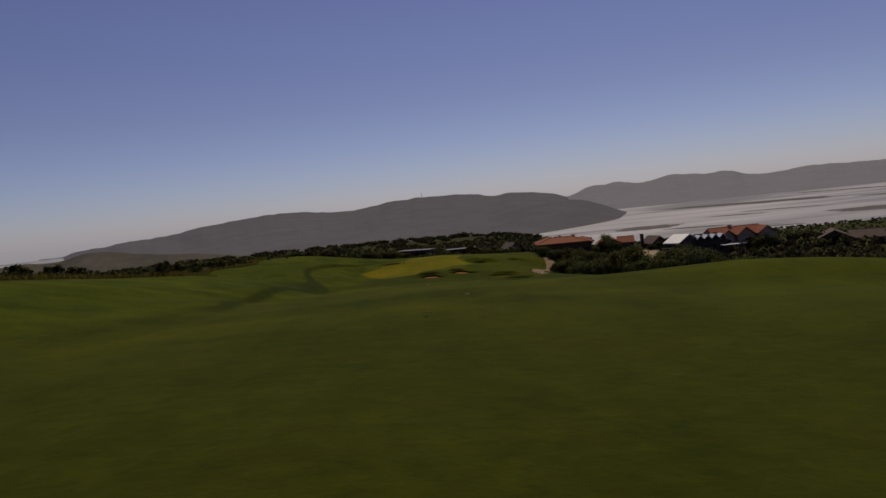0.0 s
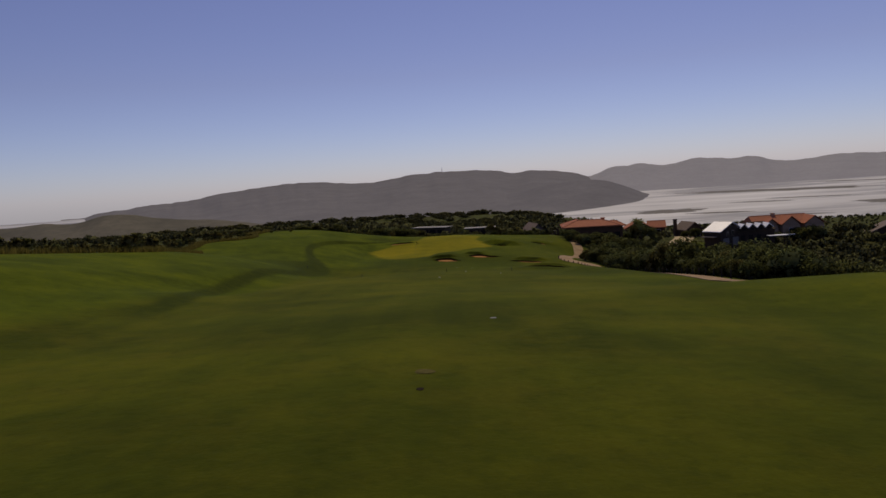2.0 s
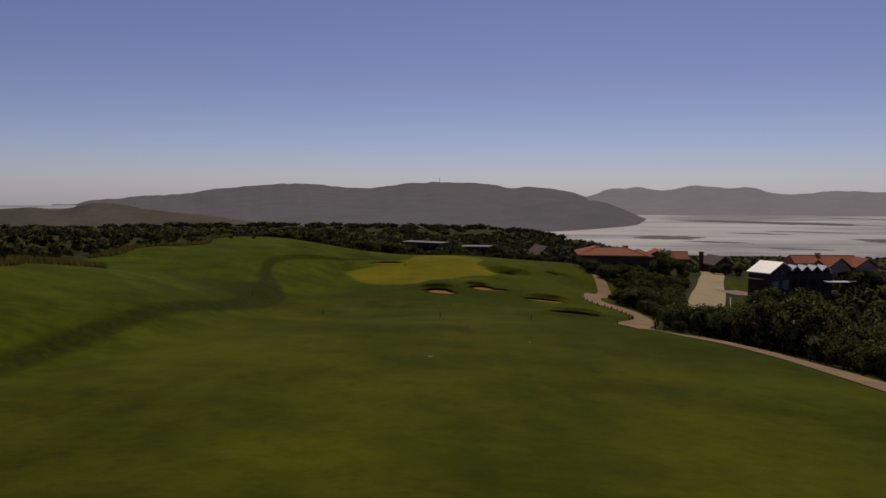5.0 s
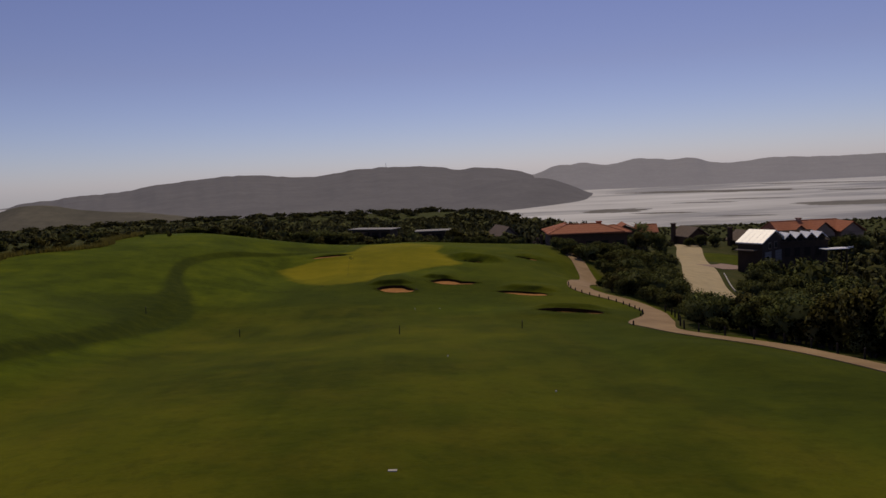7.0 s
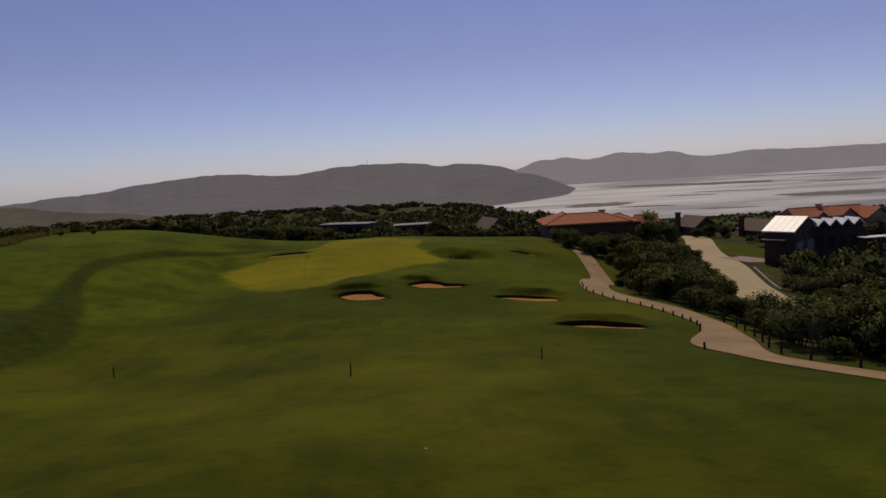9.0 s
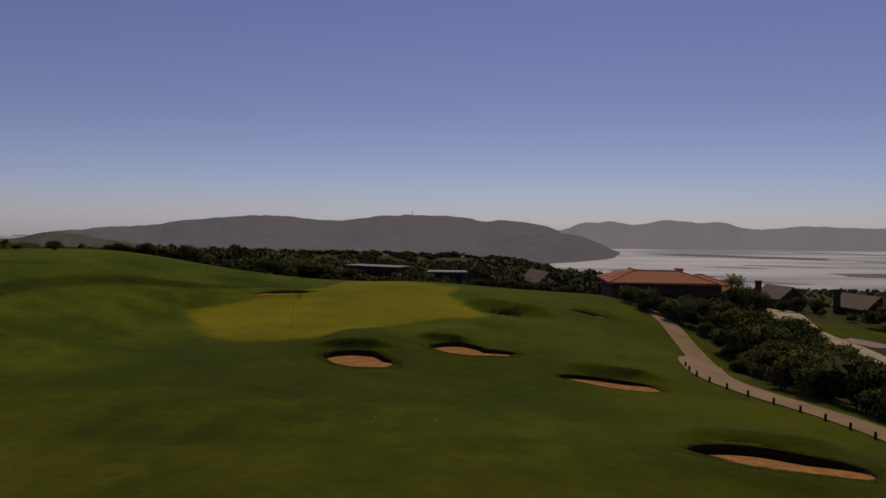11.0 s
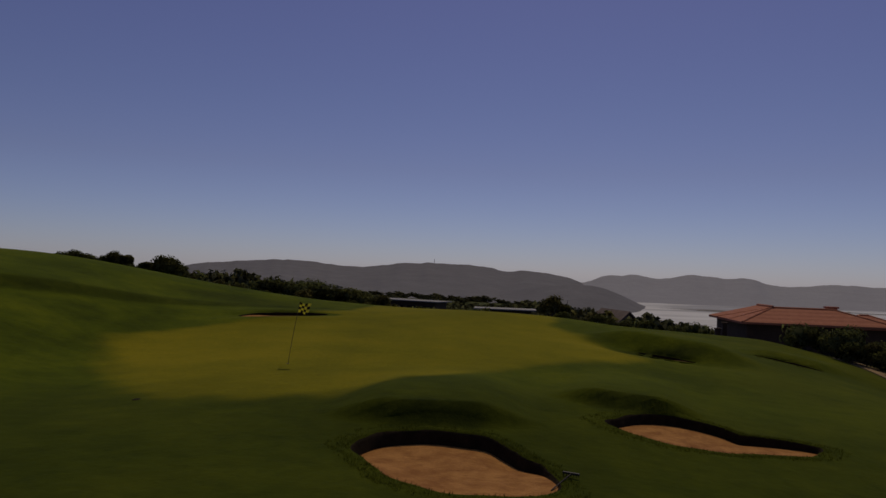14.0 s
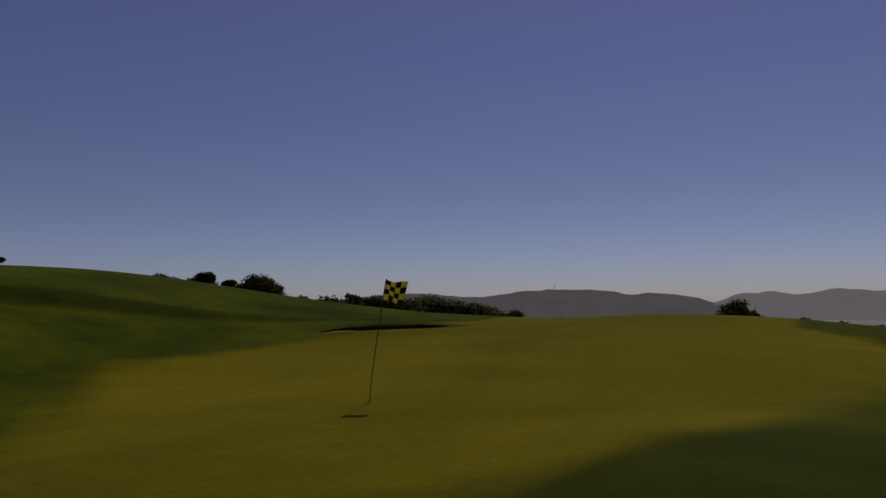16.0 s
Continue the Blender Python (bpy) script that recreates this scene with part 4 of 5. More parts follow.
def house(name, x, y, turn, label, ground=None):
    ob = new(name, None)
    z = float(ground_height(x, y)) if ground is None else ground
    ob.location, ob.rotation_euler = (x, y, z), (0, 0, radians(turn))
    return tagged(ob, label, "house", "houses beyond the course")


def chimney(parent, x, y, z0, z1, mat):
    c = boxed("chimney", mat, parent, x - 0.4, x + 0.4, y - 0.4, y + 0.4, z0, z1, bevel=0.03)
    boxed("cap", mat, c, x - 0.5, x + 0.5, y - 0.5, y + 0.5, z1, z1 + 0.15)


def orange_house():
    """Long low house under hipped terracotta roofs, with a wing running back."""
    g = -4.2
    ob = house("house", 24.2, 183.0, -5, "long brown house under hipped terracotta tile roofs", g)
    boxed("wall", BROWNWALL, ob, 0.6, 11.0, 0.6, 7.2, -1.2, 3.3)
    boxed("wing_wall", BROWNWALL, ob, 11.0, 13.4, 0.65, 7.2, -1.2, 3.2)
    boxed("back_wall", BROWNWALL, ob, 0.65, 7.0, 7.2, 10.2, -1.2, 3.3)
    hip_roof("roof", ob, ORANGE, 0.5, 12.4, 0.5, 7.3, 3.45, 1.2, 0.5, 3.8)
    hip_roof("wing_roof", ob, ORANGE, 9.8, 13.6, 0.5, 7.3, 3.36, 0.9, 0.5, 2.0)
    v = [(0.0, 3.9, 3.48), (3.8, 3.9, 4.72), (7.6, 3.9, 3.48), (0.0, 10.8, 3.48), (3.8, 8.0, 4.72), (7.6, 10.8, 3.48)]
    back_roof = part("back_roof", prism(v + [(a, b, c - 0.18) for a, b, c in v], [(0, 1, 4, 3), (1, 2, 5, 4), (3, 4, 5), (6, 9, 10, 7), (7, 10, 11, 8), (9, 11, 10), (0, 6, 7, 1), (1, 7, 8, 2), (3, 5, 11, 9), (0, 3, 9, 6), (2, 8, 11, 5)]), ORANGE, ob)
    bm = bmesh.new()
    tube(bm, (3.8, 3.8, 4.74), (3.8, 8.0, 4.74), 0.12, 0.12, 6)
    part("ridge_tiles", bm, ORANGE, back_roof)
    chimney(ob, 9.6, 5.6, 3.8, 4.75, ORANGE)
    # a wide dark pane stands for the verandah's shaded recess; then windows
    window(ob, 3.4, -0.3, 4.2, 1.9, 0.6, BROWNWALL)
    for u in (7.2, 9.6):
        window(ob, u, 0.6, 1.3, 1.4, 0.6, BROWNWALL)
    window(ob, 12.2, 0.6, 1.3, 1.3, 0.65, BROWNWALL)
    # stepped garden piers at the open end
    for u, w, top in ((-0.8, 2.4, 3.1), (-1.5, 1.9, 2.6), (-2.2, 1.4, 2.0)):
        pier = boxed("pier", BROWNWALL, ob, u - 0.2, u + 0.2, w - 0.2, w + 0.2, -2.0, top, bevel=0.03)
        boxed("cap", BROWNWALL, pier, u - 0.27, u + 0.27, w - 0.27, w + 0.27, top + 0.002, top + 0.12)


def dark_house():
    """Dark house with a white metal saddle roof over the garage and a long wing under white gablets."""
    g = -5.9
    ob = house("house", 52.3, 173.9, 0, "dark two-storey house with white metal roofs and gablets", g)
    turn = Matrix.Rotation(radians(-54), 4, "Z")

    def turned(bm):
        bmesh.ops.transform(bm, matrix=turn, verts=bm.verts[:])
        return bm

    boxed("wall", DARKWALL, ob, 0.25, 4.2, 0.3, 7.6, -2.5, 3.2, m=turn)
    v = [(0.0, 0.0, 3.3), (4.4, 0.0, 3.3), (4.4, 4.2, 5.02), (0.0, 4.2, 5.02), (0.0, 8.0, 3.4), (4.4, 8.0, 3.4)]
    roof = prism(v + [(a, b, c - 0.16) for a, b, c in v], [(0, 1, 2, 3), (3, 2, 5, 4), (6, 9, 8, 7), (9, 10, 11, 8), (0, 6, 7, 1), (4, 5, 11, 10), (0, 3, 9, 6), (3, 4, 10, 9), (1, 7, 8, 2), (2, 8, 11, 5)])
    part("white_roof", turned(roof), ZINC, ob, "white sheet metal roof")
    for u in (0.9, 1.8, 2.7, 3.6):
        bm = bmesh.new()
        tube(bm, (u, 0.0, 3.31), (u, 4.2, 5.03), 0.015, 0.015, 4)
        part("seam", turned(bm), ZINC, ob)
    gable = prism([(4.21, 0.4, 3.1), (4.21, 7.6, 3.1), (4.21, 4.2, 4.8), (4.0, 0.4, 3.1), (4.0, 7.6, 3.1), (4.0, 4.2, 4.8)], [(0, 1, 2), (3, 5, 4), (0, 3, 4, 1), (1, 4, 5, 2), (2, 5, 3, 0)])
    part("gable", turned(gable), DARKWALL, ob)
    for w in (2.1, 5.4):
        door = boxed("garage_door", DOORM, ob, 4.205, 4.26, w - 1.0, w + 1.0, 0.05, 1.75, m=turn, label="pale grey panelled garage door")
        for h in (0.45, 0.88, 1.31):
            boxed("groove", DARKWALL, door, 4.262, 4.27, w - 0.96, w + 0.96, h, h + 0.03, m=turn)
    for w in (2.6, 4.4):
        fr = boxed("window", GREYWALL, ob, 4.205, 4.27, w - 0.4, w + 0.4, 2.15, 3.2, m=turn)
        boxed("pane", GLASS, fr, 4.272, 4.29, w - 0.3, w + 0.3, 2.25, 3.1, m=turn)
    boxed("eave_ledge", GREYWALL, ob, 0.3, 3.4, -0.9, 0.28, 2.1, 2.24, m=turn)
    # the wing with its row of gablets
    boxed("wing_wall", DARKWALL, ob, 7.5, 15.2, 0.3, 6.4, -2.5, 2.9)
    hip_roof("wing_roof", ob, DARKWALL, 7.6, 15.1, 0.3, 6.4, 2.95, 1.35, 0.3, 1.2)
    for i in range(4):
        u = 8.75 + 1.74 * i
        d = boxed("dormer", DARKWALL, ob, u - 0.66, u + 0.66, 0.1, 2.4, 2.7, 3.55)
        rv = [(u - 0.87, -0.25, 3.45), (u, -0.25, 4.3), (u + 0.87, -0.25, 3.45), (u - 0.87, 3.0, 3.45), (u, 3.0, 4.3), (u + 0.87, 3.0, 3.45)]
        rb = prism(rv + [(a, b, c - 0.12) for a, b, c in rv], [(0, 1, 4, 3), (1, 2, 5, 4), (6, 9, 10, 7), (7, 10, 11, 8), (0, 6, 7, 1), (1, 7, 8, 2), (3, 4, 10, 9), (4, 5, 11, 10), (0, 3, 9, 6), (2, 8, 11, 5)])
        part("gablet_roof", rb, ZINC, d, "white metal gablet roof")
        gv = [(u - 0.66, 0.1, 3.5), (u + 0.66, 0.1, 3.5), (u, 0.1, 4.12), (u - 0.66, 0.3, 3.5), (u + 0.66, 0.3, 3.5), (u, 0.3, 4.12)]
        part("gablet_wall", prism(gv, [(0, 1, 2), (3, 5, 4), (0, 3, 4, 1), (1, 4, 5, 2), (2, 5, 3, 0)]), DARKWALL, d)
        window(d, u, 2.85, 0.7, 0.6, 0.1, DARKWALL)
    for u in (8.6, 10.2, 11.9, 13.7):
        window(ob, u, 0.5, 0.85, 1.4, 0.3, DARKWALL)
    c = boxed("canopy", ZINC, ob, 12.8, 16.7, -3.0, -1.2, 1.7, 1.82, bevel=0.03, label="flat white canopy")
    for u, w in ((13.0, -2.8), (16.4, -2.8), (16.4, -1.4)):
        boxed("post", DARKWALL, c, u - 0.07, u + 0.07, w - 0.07, w + 0.07, -2.5, 1.698)
    boxed("balcony_rail", WHITE, ob, 16.0, 19.5, 0.4, 0.5, 1.4, 1.6)


def pink_house():
    """Long pinkish house under orange tiles, with cross gables towards the course."""
    g = -10.6
    ob = house("house", 74.6, 203.0, 0, "long pinkish house under several orange tile gables", g)
    boxed("wall", PINKWALL, ob, 0.4, 14.4, 0.4, 7.6, -1.5, 5.9)
    hip_roof("roof", ob, ORANGE, 0.4, 14.4, 0.4, 7.6, 6.0, 1.9, 0.4, 0.4)
    for u, w, out, top in ((4.2, 3.0, -0.6, 7.4), (8.6, 4.2, -1.6, 7.9), (14.2, 4.6, -1.8, 7.8)):
        wing = boxed("cross_wing", PINKWALL, ob, u - w / 2, u + w / 2, out, 0.4, -1.5, 5.8)
        e = 5.9
        rv = [(u - w / 2 - 0.35, out - 0.4, e), (u, out - 0.4, top), (u + w / 2 + 0.35, out - 0.4, e), (u - w / 2 - 0.35, 4.0, e), (u, 4.0, top), (u + w / 2 + 0.35, 4.0, e)]
        rb = prism(rv + [(a, b, c - 0.16) for a, b, c in rv], [(0, 1, 4, 3), (1, 2, 5, 4), (6, 9, 10, 7), (7, 10, 11, 8), (0, 6, 7, 1), (1, 7, 8, 2), (3, 4, 10, 9), (4, 5, 11, 10), (0, 3, 9, 6), (2, 8, 11, 5)])
        part("gable_roof", rb, ORANGE, wing)
        gv = [(u - w / 2, out, 5.7), (u + w / 2, out, 5.7), (u, out, top - 0.25), (u - w / 2, out + 0.2, 5.7), (u + w / 2, out + 0.2, 5.7), (u, out + 0.2, top - 0.25)]
        part("gable", prism(gv, [(0, 1, 2), (3, 5, 4), (0, 3, 4, 1), (1, 4, 5, 2), (2, 5, 3, 0)]), PINKWALL, wing)
        window(wing, u, 3.4, 1.1, 1.4, out, WHITE)
    for u in (1.7, 11.4):
        window(ob, u, 3.4, 1.0, 1.3, 0.4, WHITE)
    chimney(ob, 6.4, 4.0, 7.0, 8.3, PINKWALL)


def gabled(x, y, turn, w, d, wall_h, rise, wall, roof, label, wings=0, chim=False, g=None):
    """A plain house with a gabled roof whose end shows to the course, and cross wings."""
    ob = house("house", x, y, turn, label, g)
    boxed("wall", wall, ob, -w / 2, w / 2, 0, d, -1.5, wall_h)
    # gable roof with the ridge running away
    o = 0.45
    v = [(-w / 2 - o, -o, wall_h - 0.1), (0, -o, wall_h + rise), (w / 2 + o, -o, wall_h - 0.1), (-w / 2 - o, d + o, wall_h - 0.1), (0, d + o, wall_h + rise), (w / 2 + o, d + o, wall_h - 0.1)]
    rb = prism(v + [(a, b, c - 0.2) for a, b, c in v], [(0, 1, 4, 3), (1, 2, 5, 4), (6, 9, 10, 7), (7, 10, 11, 8), (0, 6, 7, 1), (1, 7, 8, 2), (3, 4, 10, 9), (4, 5, 11, 10), (0, 3, 9, 6), (2, 8, 11, 5)])
    part("roof", rb, roof, ob)
    gb = prism([(-w / 2, 0.0, wall_h - 0.02), (w / 2, 0.0, wall_h - 0.02), (0, 0.0, wall_h + rise * 0.86), (-w / 2, 0.25, wall_h - 0.02), (w / 2, 0.25, wall_h - 0.02), (0, 0.25, wall_h + rise * 0.86)], [(0, 1, 2), (3, 5, 4), (0, 3, 4, 1), (1, 4, 5, 2), (2, 5, 3, 0)])
    part("gable", gb, wall, ob)
    if wings:
        boxed("wing_wall", wall, ob, w / 2, w / 2 + wings, 1.5, d - 0.5, -1.5, wall_h - 0.2)
        hip_roof("wing_roof", ob, roof, w / 2 - 0.6, w / 2 + wings, 1.5, d - 0.5, wall_h - 0.15, rise * 0.8, 0.4, 0.01)
        window(ob, w / 2 + wings / 2, 0.9, 1.4, 1.2, 1.5, WHITE)
    for u in (-w / 4, w / 4):
        window(ob, u, 0.8, 1.1, 1.3, 0.0, WHITE)
    if chim:
        chimney(ob, -w / 2 - 0.6, d * 0.8, -1.0, wall_h + rise + 0.6, wall)
    return ob


def flat_house(x, y, turn, w, d, h, label, g):
    """Low modern house with a thin white flat roof and large windows."""
    ob = house("house", x, y, turn, label, g)
    boxed("wall", DIMWALL, ob, 0, w, 0, d, -2, h)
    boxed("roof", FASCIA, ob, -0.8, w + 0.8, -0.7, d + 0.3, h + 0.01, h + 0.17, bevel=0.02, label="thin white flat roof")
    for i in range(4):
        window(ob, w * (0.14 + 0.24 * i), 0.5, w * 0.17, h - 1.1, 0.0, DIMWALL)
    boxed("side_block", DIMWALL, ob, w * 0.32, w * 0.42, -1.6, 0.0, -2, h - 0.6)
    return ob


orange_house()
dark_house()
pink_house()
flat_house(-12.2, 230.1, -28, 10.0, 3.6, 3.3, "low grey house under a thin white flat roof", -5.2)
flat_house(3.0, 221.5, -4, 7.2, 3.6, 3.0, "low grey flat-roofed house half hidden by trees", -5.4)
gabled(22.0, 214, 12, 4.5, 8, 3.2, 2.4, GREYWALL, GREYROOF, "small grey gabled house among dark trees", 0, False, -7.2)
gabled(65.6, 221, 14, 4.8, 6, 3.0, 2.0, BROWNWALL, GREYROOF, "brown house with a grey tiled gable roof and chimney", 0, True, -9.3)
gabled(75.2, 212, 16, 5.0, 6.5, 3.0, 2.0, BROWNWALL, GREYROOF, "brown house with a grey tiled gable roof and chimney", 0, True, -10.0)
gabled(54.5, 238, -10, 7.5, 8, 3.0, 2.2, BROWNWALL, ORANGE, "small house with an orange tile roof among trees", 4.0, False, -9.5)
gabled(104, 196, -24, 9.0, 9, 3.6, 2.4, BROWNWALL, GREYROOF, "brown house with a wide grey tiled roof", 7.0, False, -11.5)
gabled(123, 188, -24, 9.0, 9, 4.2, 2.4, PINKWALL, ORANGE, "pinkish house with an orange tile roof", 6.0, True, -12.0)

# ---- posts and small things on the course ----
def bollard(x, y, h=0.75, label="short dark timber post beside the cart path", group="posts along the cart path"):
    z = float(ground_height(x, y))
    ob = new("post", None)
    ob.location = (x, y, z)
    ob.rotation_euler = (0.03 * math.sin(3 * x + y), 0.03 * math.cos(5 * y), x)
    tagged(ob, label, "post", group)
    bm = bmesh.new()
    tube(bm, (0, 0, -0.2), (0, 0, h), 0.06, 0.055, 10)
    part("shaft", bm, POSTM, ob)
    bm = bmesh.new()
    tube(bm, (0, 0, h), (0, 0, h + 0.05), 0.055, 0.02, 10)
    part("top", bm, POSTM, ob)
    return ob


POSTM = plain("creosoted_post", (0.030, 0.022, 0.016), 0.85, 8, 0.3)
for y in [110.8, *np.arange(117.0, 139.0, 1.4)]:
    bollard(float(path_line(y)) - 1.05 - 0.7 * float(bump(0.0, y, 0, 113, 1, 3.5)), float(y), 0.26 if y > 112 else 0.3)
rail = [(float(path_line(y)) + 1.35 + 0.7 * float(bump(0.0, y, 0, 113, 1, 3.5)), float(y)) for y in np.arange(72, 124, 2.0)]
for x, y in rail:
    bollard(x, y, 0.56, "dark timber post along the edge of the scrub", "posts along the scrub")
for x, y in ((-10.9, 112.2), (0.05, 106.4), (7.95, 109.2), (-19.0, 117.6)):
    z = float(ground_height(x, y))
    ob = new("marker_stake", None)
    ob.location = (x, y, z)
    tagged(ob, "thin dark marker stake standing in the fairway", "stake", "fairway stakes")
    bm = bmesh.new()
    tube(bm, (0, 0, -0.1), (0.015, 0, 0.42), 0.028, 0.028, 8)
    part("shaft", bm, POSTM, ob)
    bm = bmesh.new()
    tube(bm, (0.015, 0, 0.42), (0.02, 0, 0.54), 0.03, 0.024, 8)
    part("band", bm, WOOD, ob)


def plate(x, y, turn):
    z = float(ground_height(x, y))
    ob = boxed("marker_plate", KERBM, None, -0.1, 0.1, -0.05, 0.05, -0.02, 0.012, bevel=0.006)
    ob.location, ob.rotation_euler = (x, y, z + 0.01), (-0.06, 0, turn)
    tagged(ob, "small pale distance plate set in the fairway", "marker", "distance plates")


plate(3.38, 46.2, 0.1)
plate(0.32, 78.8, -0.1)


def mast(x, y, z):
    ob = new("radio_mast", None)
    ob.location = (x, y, z)
    tagged(ob, "tall thin lattice radio mast on the far hilltop", "mast")
    for a in range(3):
        bm = bmesh.new()
        q = a * 2.1
        tube(bm, (2.2 * math.cos(q), 2.2 * math.sin(q), -6), (0.8 * math.cos(q), 0.8 * math.sin(q), 36), 0.6, 0.45, 6)
        part("leg", bm, GREYWALL, ob)
    for h in range(0, 36, 4):
        bm = bmesh.new()
        r = 2.2 - 1.4 * h / 36
        for a in range(3):
            tube(bm, (r * math.cos(a * 2.1), r * math.sin(a * 2.1), h), (r * math.cos(a * 2.1 + 2.1), r * math.sin(a * 2.1 + 2.1), h + 3), 0.3, 0.3, 5)
        part("brace", bm, GREYWALL, ob)


mast(-121, 4490, 48)


def rake(x, y, turn):
    """A bunker rake left lying at the lip."""
    z = float(turf(x, y)) + 0.07
    ob = new("rake", None)
    ob.location, ob.rotation_euler = (x, y, z), (0, -0.08, turn)
    ob.scale = (0.75, 0.75, 0.75)
    tagged(ob, "dark bunker rake lying on the turf lip", "rake")
    bm = bmesh.new()
    tube(bm, (0, 0, 0), (-1.1, 0.1, -0.04), 0.018, 0.016, 8)
    part("handle", bm, POSTM, ob)
    boxed("head", BLACK, ob, -0.015, 0.035, -0.2, 0.2, -0.02, 0.03, bevel=0.006)
    for i in range(7):
        bm = bmesh.new()
        tube(bm, (0.01, -0.18 + 0.06 * i, -0.02), (0.03, -0.18 + 0.06 * i, -0.08), 0.012, 0.006, 5)
        part("tooth", bm, BLACK, ob)


rake(1.42, 133.6, 1.1)
ball_bm = bmesh.new()
bmesh.ops.create_icosphere(ball_bm, subdivisions=2, radius=0.03)
ball = part("golf_ball", ball_bm, WHITE)
tagged(ball, "white golf ball lying on the mown grass", "golf ball", "golf balls")
for i, (x, y) in enumerate(((2.4, 95.2), (5.6, 87.0), (1.1, 122.6), (3.2, 122.9))):
    at = Matrix.Translation((x, y, float(ground_height(x, y)) + 0.026))
    if i:
        copy_thing(ball, at)
    else:
        ball.matrix_basis = at


# ---- dry grass along the foot of the left scrub ----
def dry_grass():
    rng = np.random.default_rng(9)
    n = 36000
    x, y = rng.uniform(-46, -27, n), rng.uniform(30, 182, n)
    m = scrub_mask(x, y)
    keep = (m > 0.15) & (m < 0.97) & (noise_at(x, y) > -0.3)
    x, y = x[keep], y[keep]
    z = ground_height(x, y)
    v = []
    for i in range(7):
        a, h, w = rng.uniform(0, 2 * math.pi, len(x)), rng.uniform(0.3, 0.75, len(x)), 0.035
        ox, oy = 0.22 * np.cos(a), 0.22 * np.sin(a)
        wx, wy = -w * np.sin(a), w * np.cos(a)
        v += [np.stack([x + ox * 0.4 - wx, y + oy * 0.4 - wy, z - 0.02], 1), np.stack([x + ox * 0.4 + wx, y + oy * 0.4 + wy, z - 0.02], 1), np.stack([x + ox * 1.4, y + oy * 1.4, z + h], 1)]
    v = np.stack(v, 1).reshape(-1, 3)
    me = bpy.data.meshes.new("dry_grass")
    me.vertices.add(len(v))
    me.loops.add(len(v))
    me.polygons.add(len(v) // 3)
    me.vertices.foreach_set("co", v.ravel().astype(np.float32))
    me.loops.foreach_set("vertex_index", np.arange(len(v), dtype=np.int32))
    me.polygons.foreach_set("loop_start", np.arange(0, len(v), 3, dtype=np.int32))
    me.update(calc_edges=True)
    me.materials.append(STRAW)
    tagged(new("dry_grass", me), "golden dry grass along the edge of the scrub", "grass", kind="stuff")


def noise_at(x, y):
    return np.array([noise.noise((a * 0.12, b * 0.12, 4.0)) for a, b in zip(x, y)])


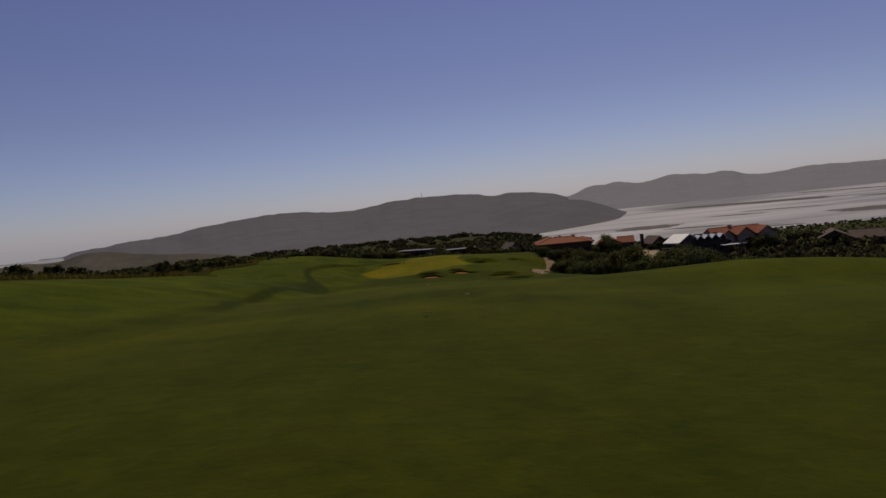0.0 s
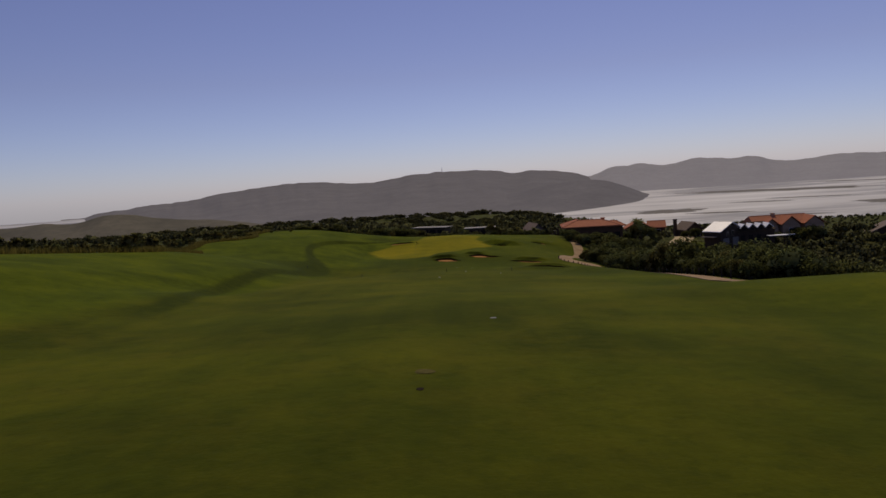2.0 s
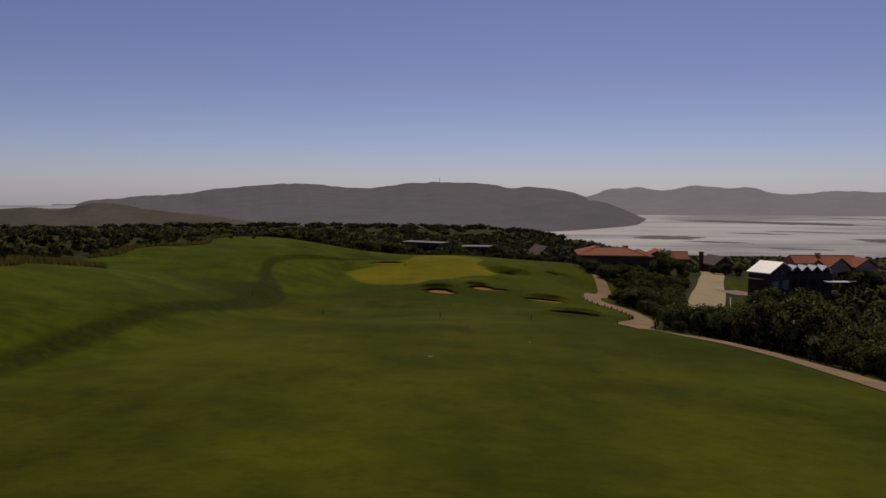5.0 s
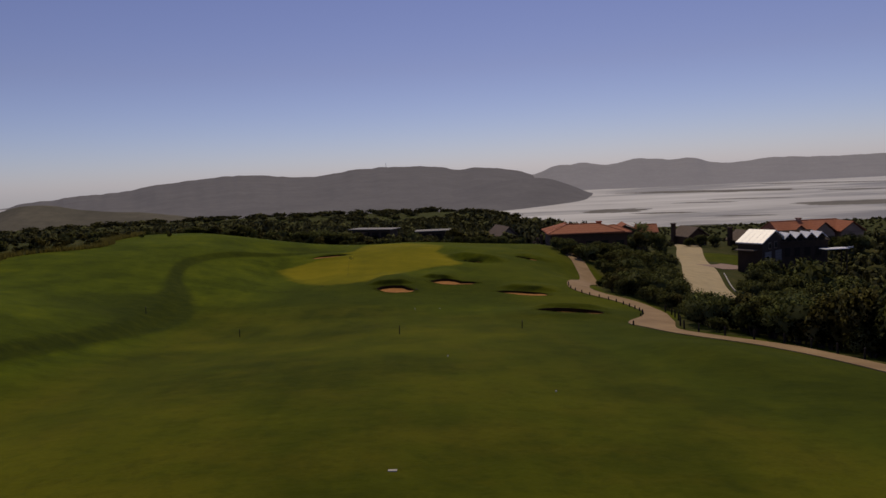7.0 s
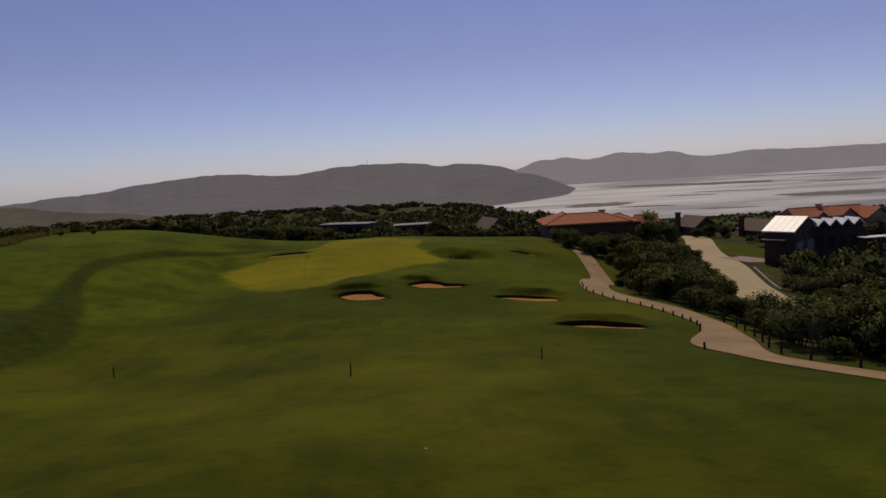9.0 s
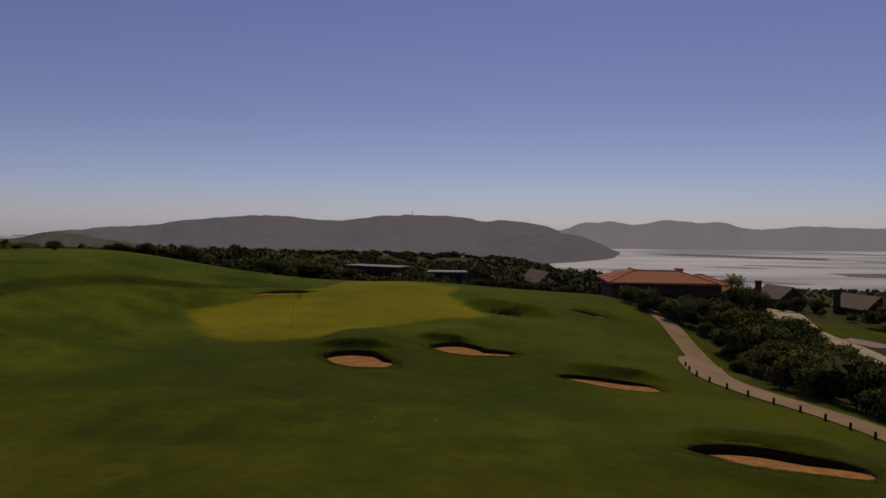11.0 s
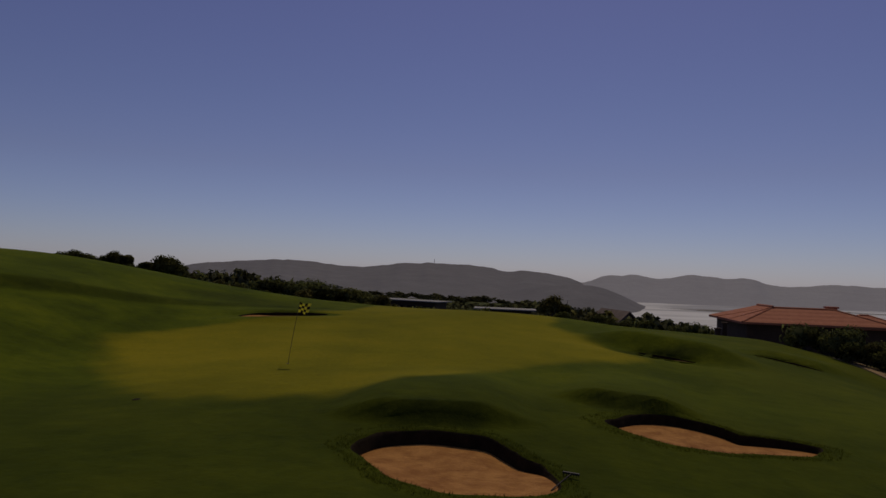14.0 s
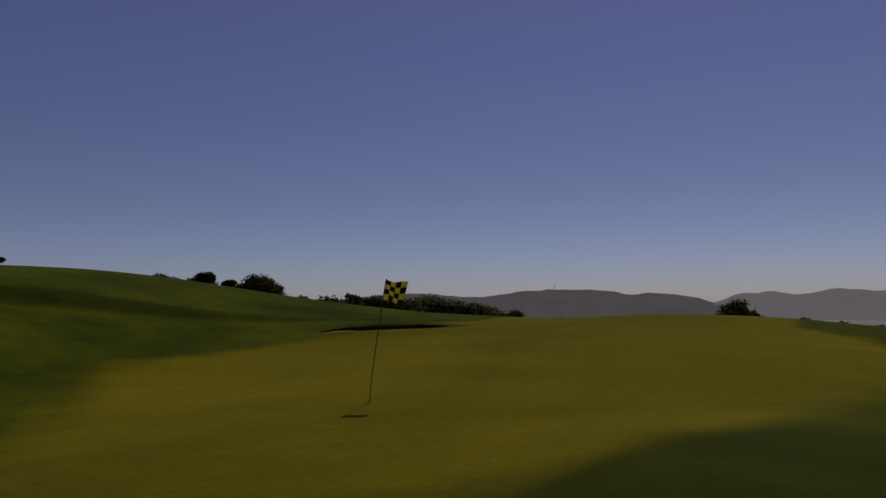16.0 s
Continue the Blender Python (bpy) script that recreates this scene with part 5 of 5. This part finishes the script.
def shaggy_grass():
    """Longer blades on the lips and faces of the front bunkers."""
    rng = np.random.default_rng(15)
    rows = []
    for k, count in ((0, 1900), (1, 1500), (2, 900), (3, 1000)):
        cx, cy, rx, ry, deg, _ = BUNKERS[k]
        a, f = rng.uniform(0, 2 * math.pi, count), 1.02 + 0.22 * rng.random(count) ** 2.0
        c, q = math.cos(radians(deg)), math.sin(radians(deg))
        u, v = rx * f * outline(k, a) * np.cos(a), ry * f * outline(k, a) * np.sin(a)
        rows.append(np.stack([cx + u * c - v * q, cy + u * q + v * c], 1))
    p = np.concatenate(rows)
    x, y = p.T
    z = turf(x, y)
    v = []
    for _ in range(3):
        a, h = rng.uniform(0, 2 * math.pi, len(x)), rng.uniform(0.025, 0.06, len(x))
        ox, oy, wx, wy = 0.03 * np.cos(a), 0.03 * np.sin(a), -0.007 * np.sin(a), 0.007 * np.cos(a)
        v += [np.stack([x + ox - wx, y + oy - wy, z - 0.01], 1), np.stack([x + ox + wx, y + oy + wy, z - 0.01], 1), np.stack([x + 2.2 * ox, y + 2.2 * oy, z + h], 1)]
    v = np.stack(v, 1).reshape(-1, 3)
    me = mesh_of("shaggy_grass", v, np.arange(len(v)).reshape(-1, 3), SHAG)
    tagged(new("shaggy_grass", me), "longer green grass blades on the bunker lips", "grass", kind="stuff")


SHAG = leaf_material("grass_blades", (0.030, 0.036, 0.004), (0.056, 0.062, 0.007))
shaggy_grass()
STRAW = leaf_material("straw", (0.085, 0.072, 0.022), (0.145, 0.115, 0.034))
dry_grass()


# ---- divots in the turf ----
def divot(x, y, rx, ry, mat, label):
    """A shallow scar in the turf: a ragged dished patch with a low torn rim."""
    n = 18
    rng = random.Random(int(x * 31 + y * 7))
    z0 = float(ground_height(x, y))
    v = [(0, 0, 0.004)]
    for f, up in ((0.6, 0.006), (1.0, 0.012), (1.15, -0.02)):
        for i in range(n):
            a = 2 * math.pi * i / n
            q = f * (1 + rng.uniform(-0.16, 0.16))
            px_, py_ = rx * q * math.cos(a), ry * q * math.sin(a)
            v.append((px_, py_, float(ground_height(x + px_, y + py_)) - z0 + up))
    fs = [(0, 1 + i, 1 + (i + 1) % n) for i in range(n)]
    fs += [(1 + r * n + i, 1 + (r + 1) * n + i, 1 + (r + 1) * n + (i + 1) % n, 1 + r * n + (i + 1) % n) for r in range(2) for i in range(n)]
    ob = new("divot", mesh_of("divot", v, fs, mat, True))
    ob.location = (x, y, z0)
    tagged(ob, label, "divot", "divots in the turf")


DRYTURF = plain("dry_turf", (0.115, 0.100, 0.030), 1.0, 9, 0.35, relief=0.4, spec=0.05)
divot(1.48, 36.57, 0.075, 0.10, LIP, "small dark hole in the mown turf")
divot(-8.4, 138.3, 0.08, 0.13, LIP, "small dark scar in the turf before the green")
divot(1.5, 38.1, 0.24, 0.20, DRYTURF, "pale dry patch in the mown turf")
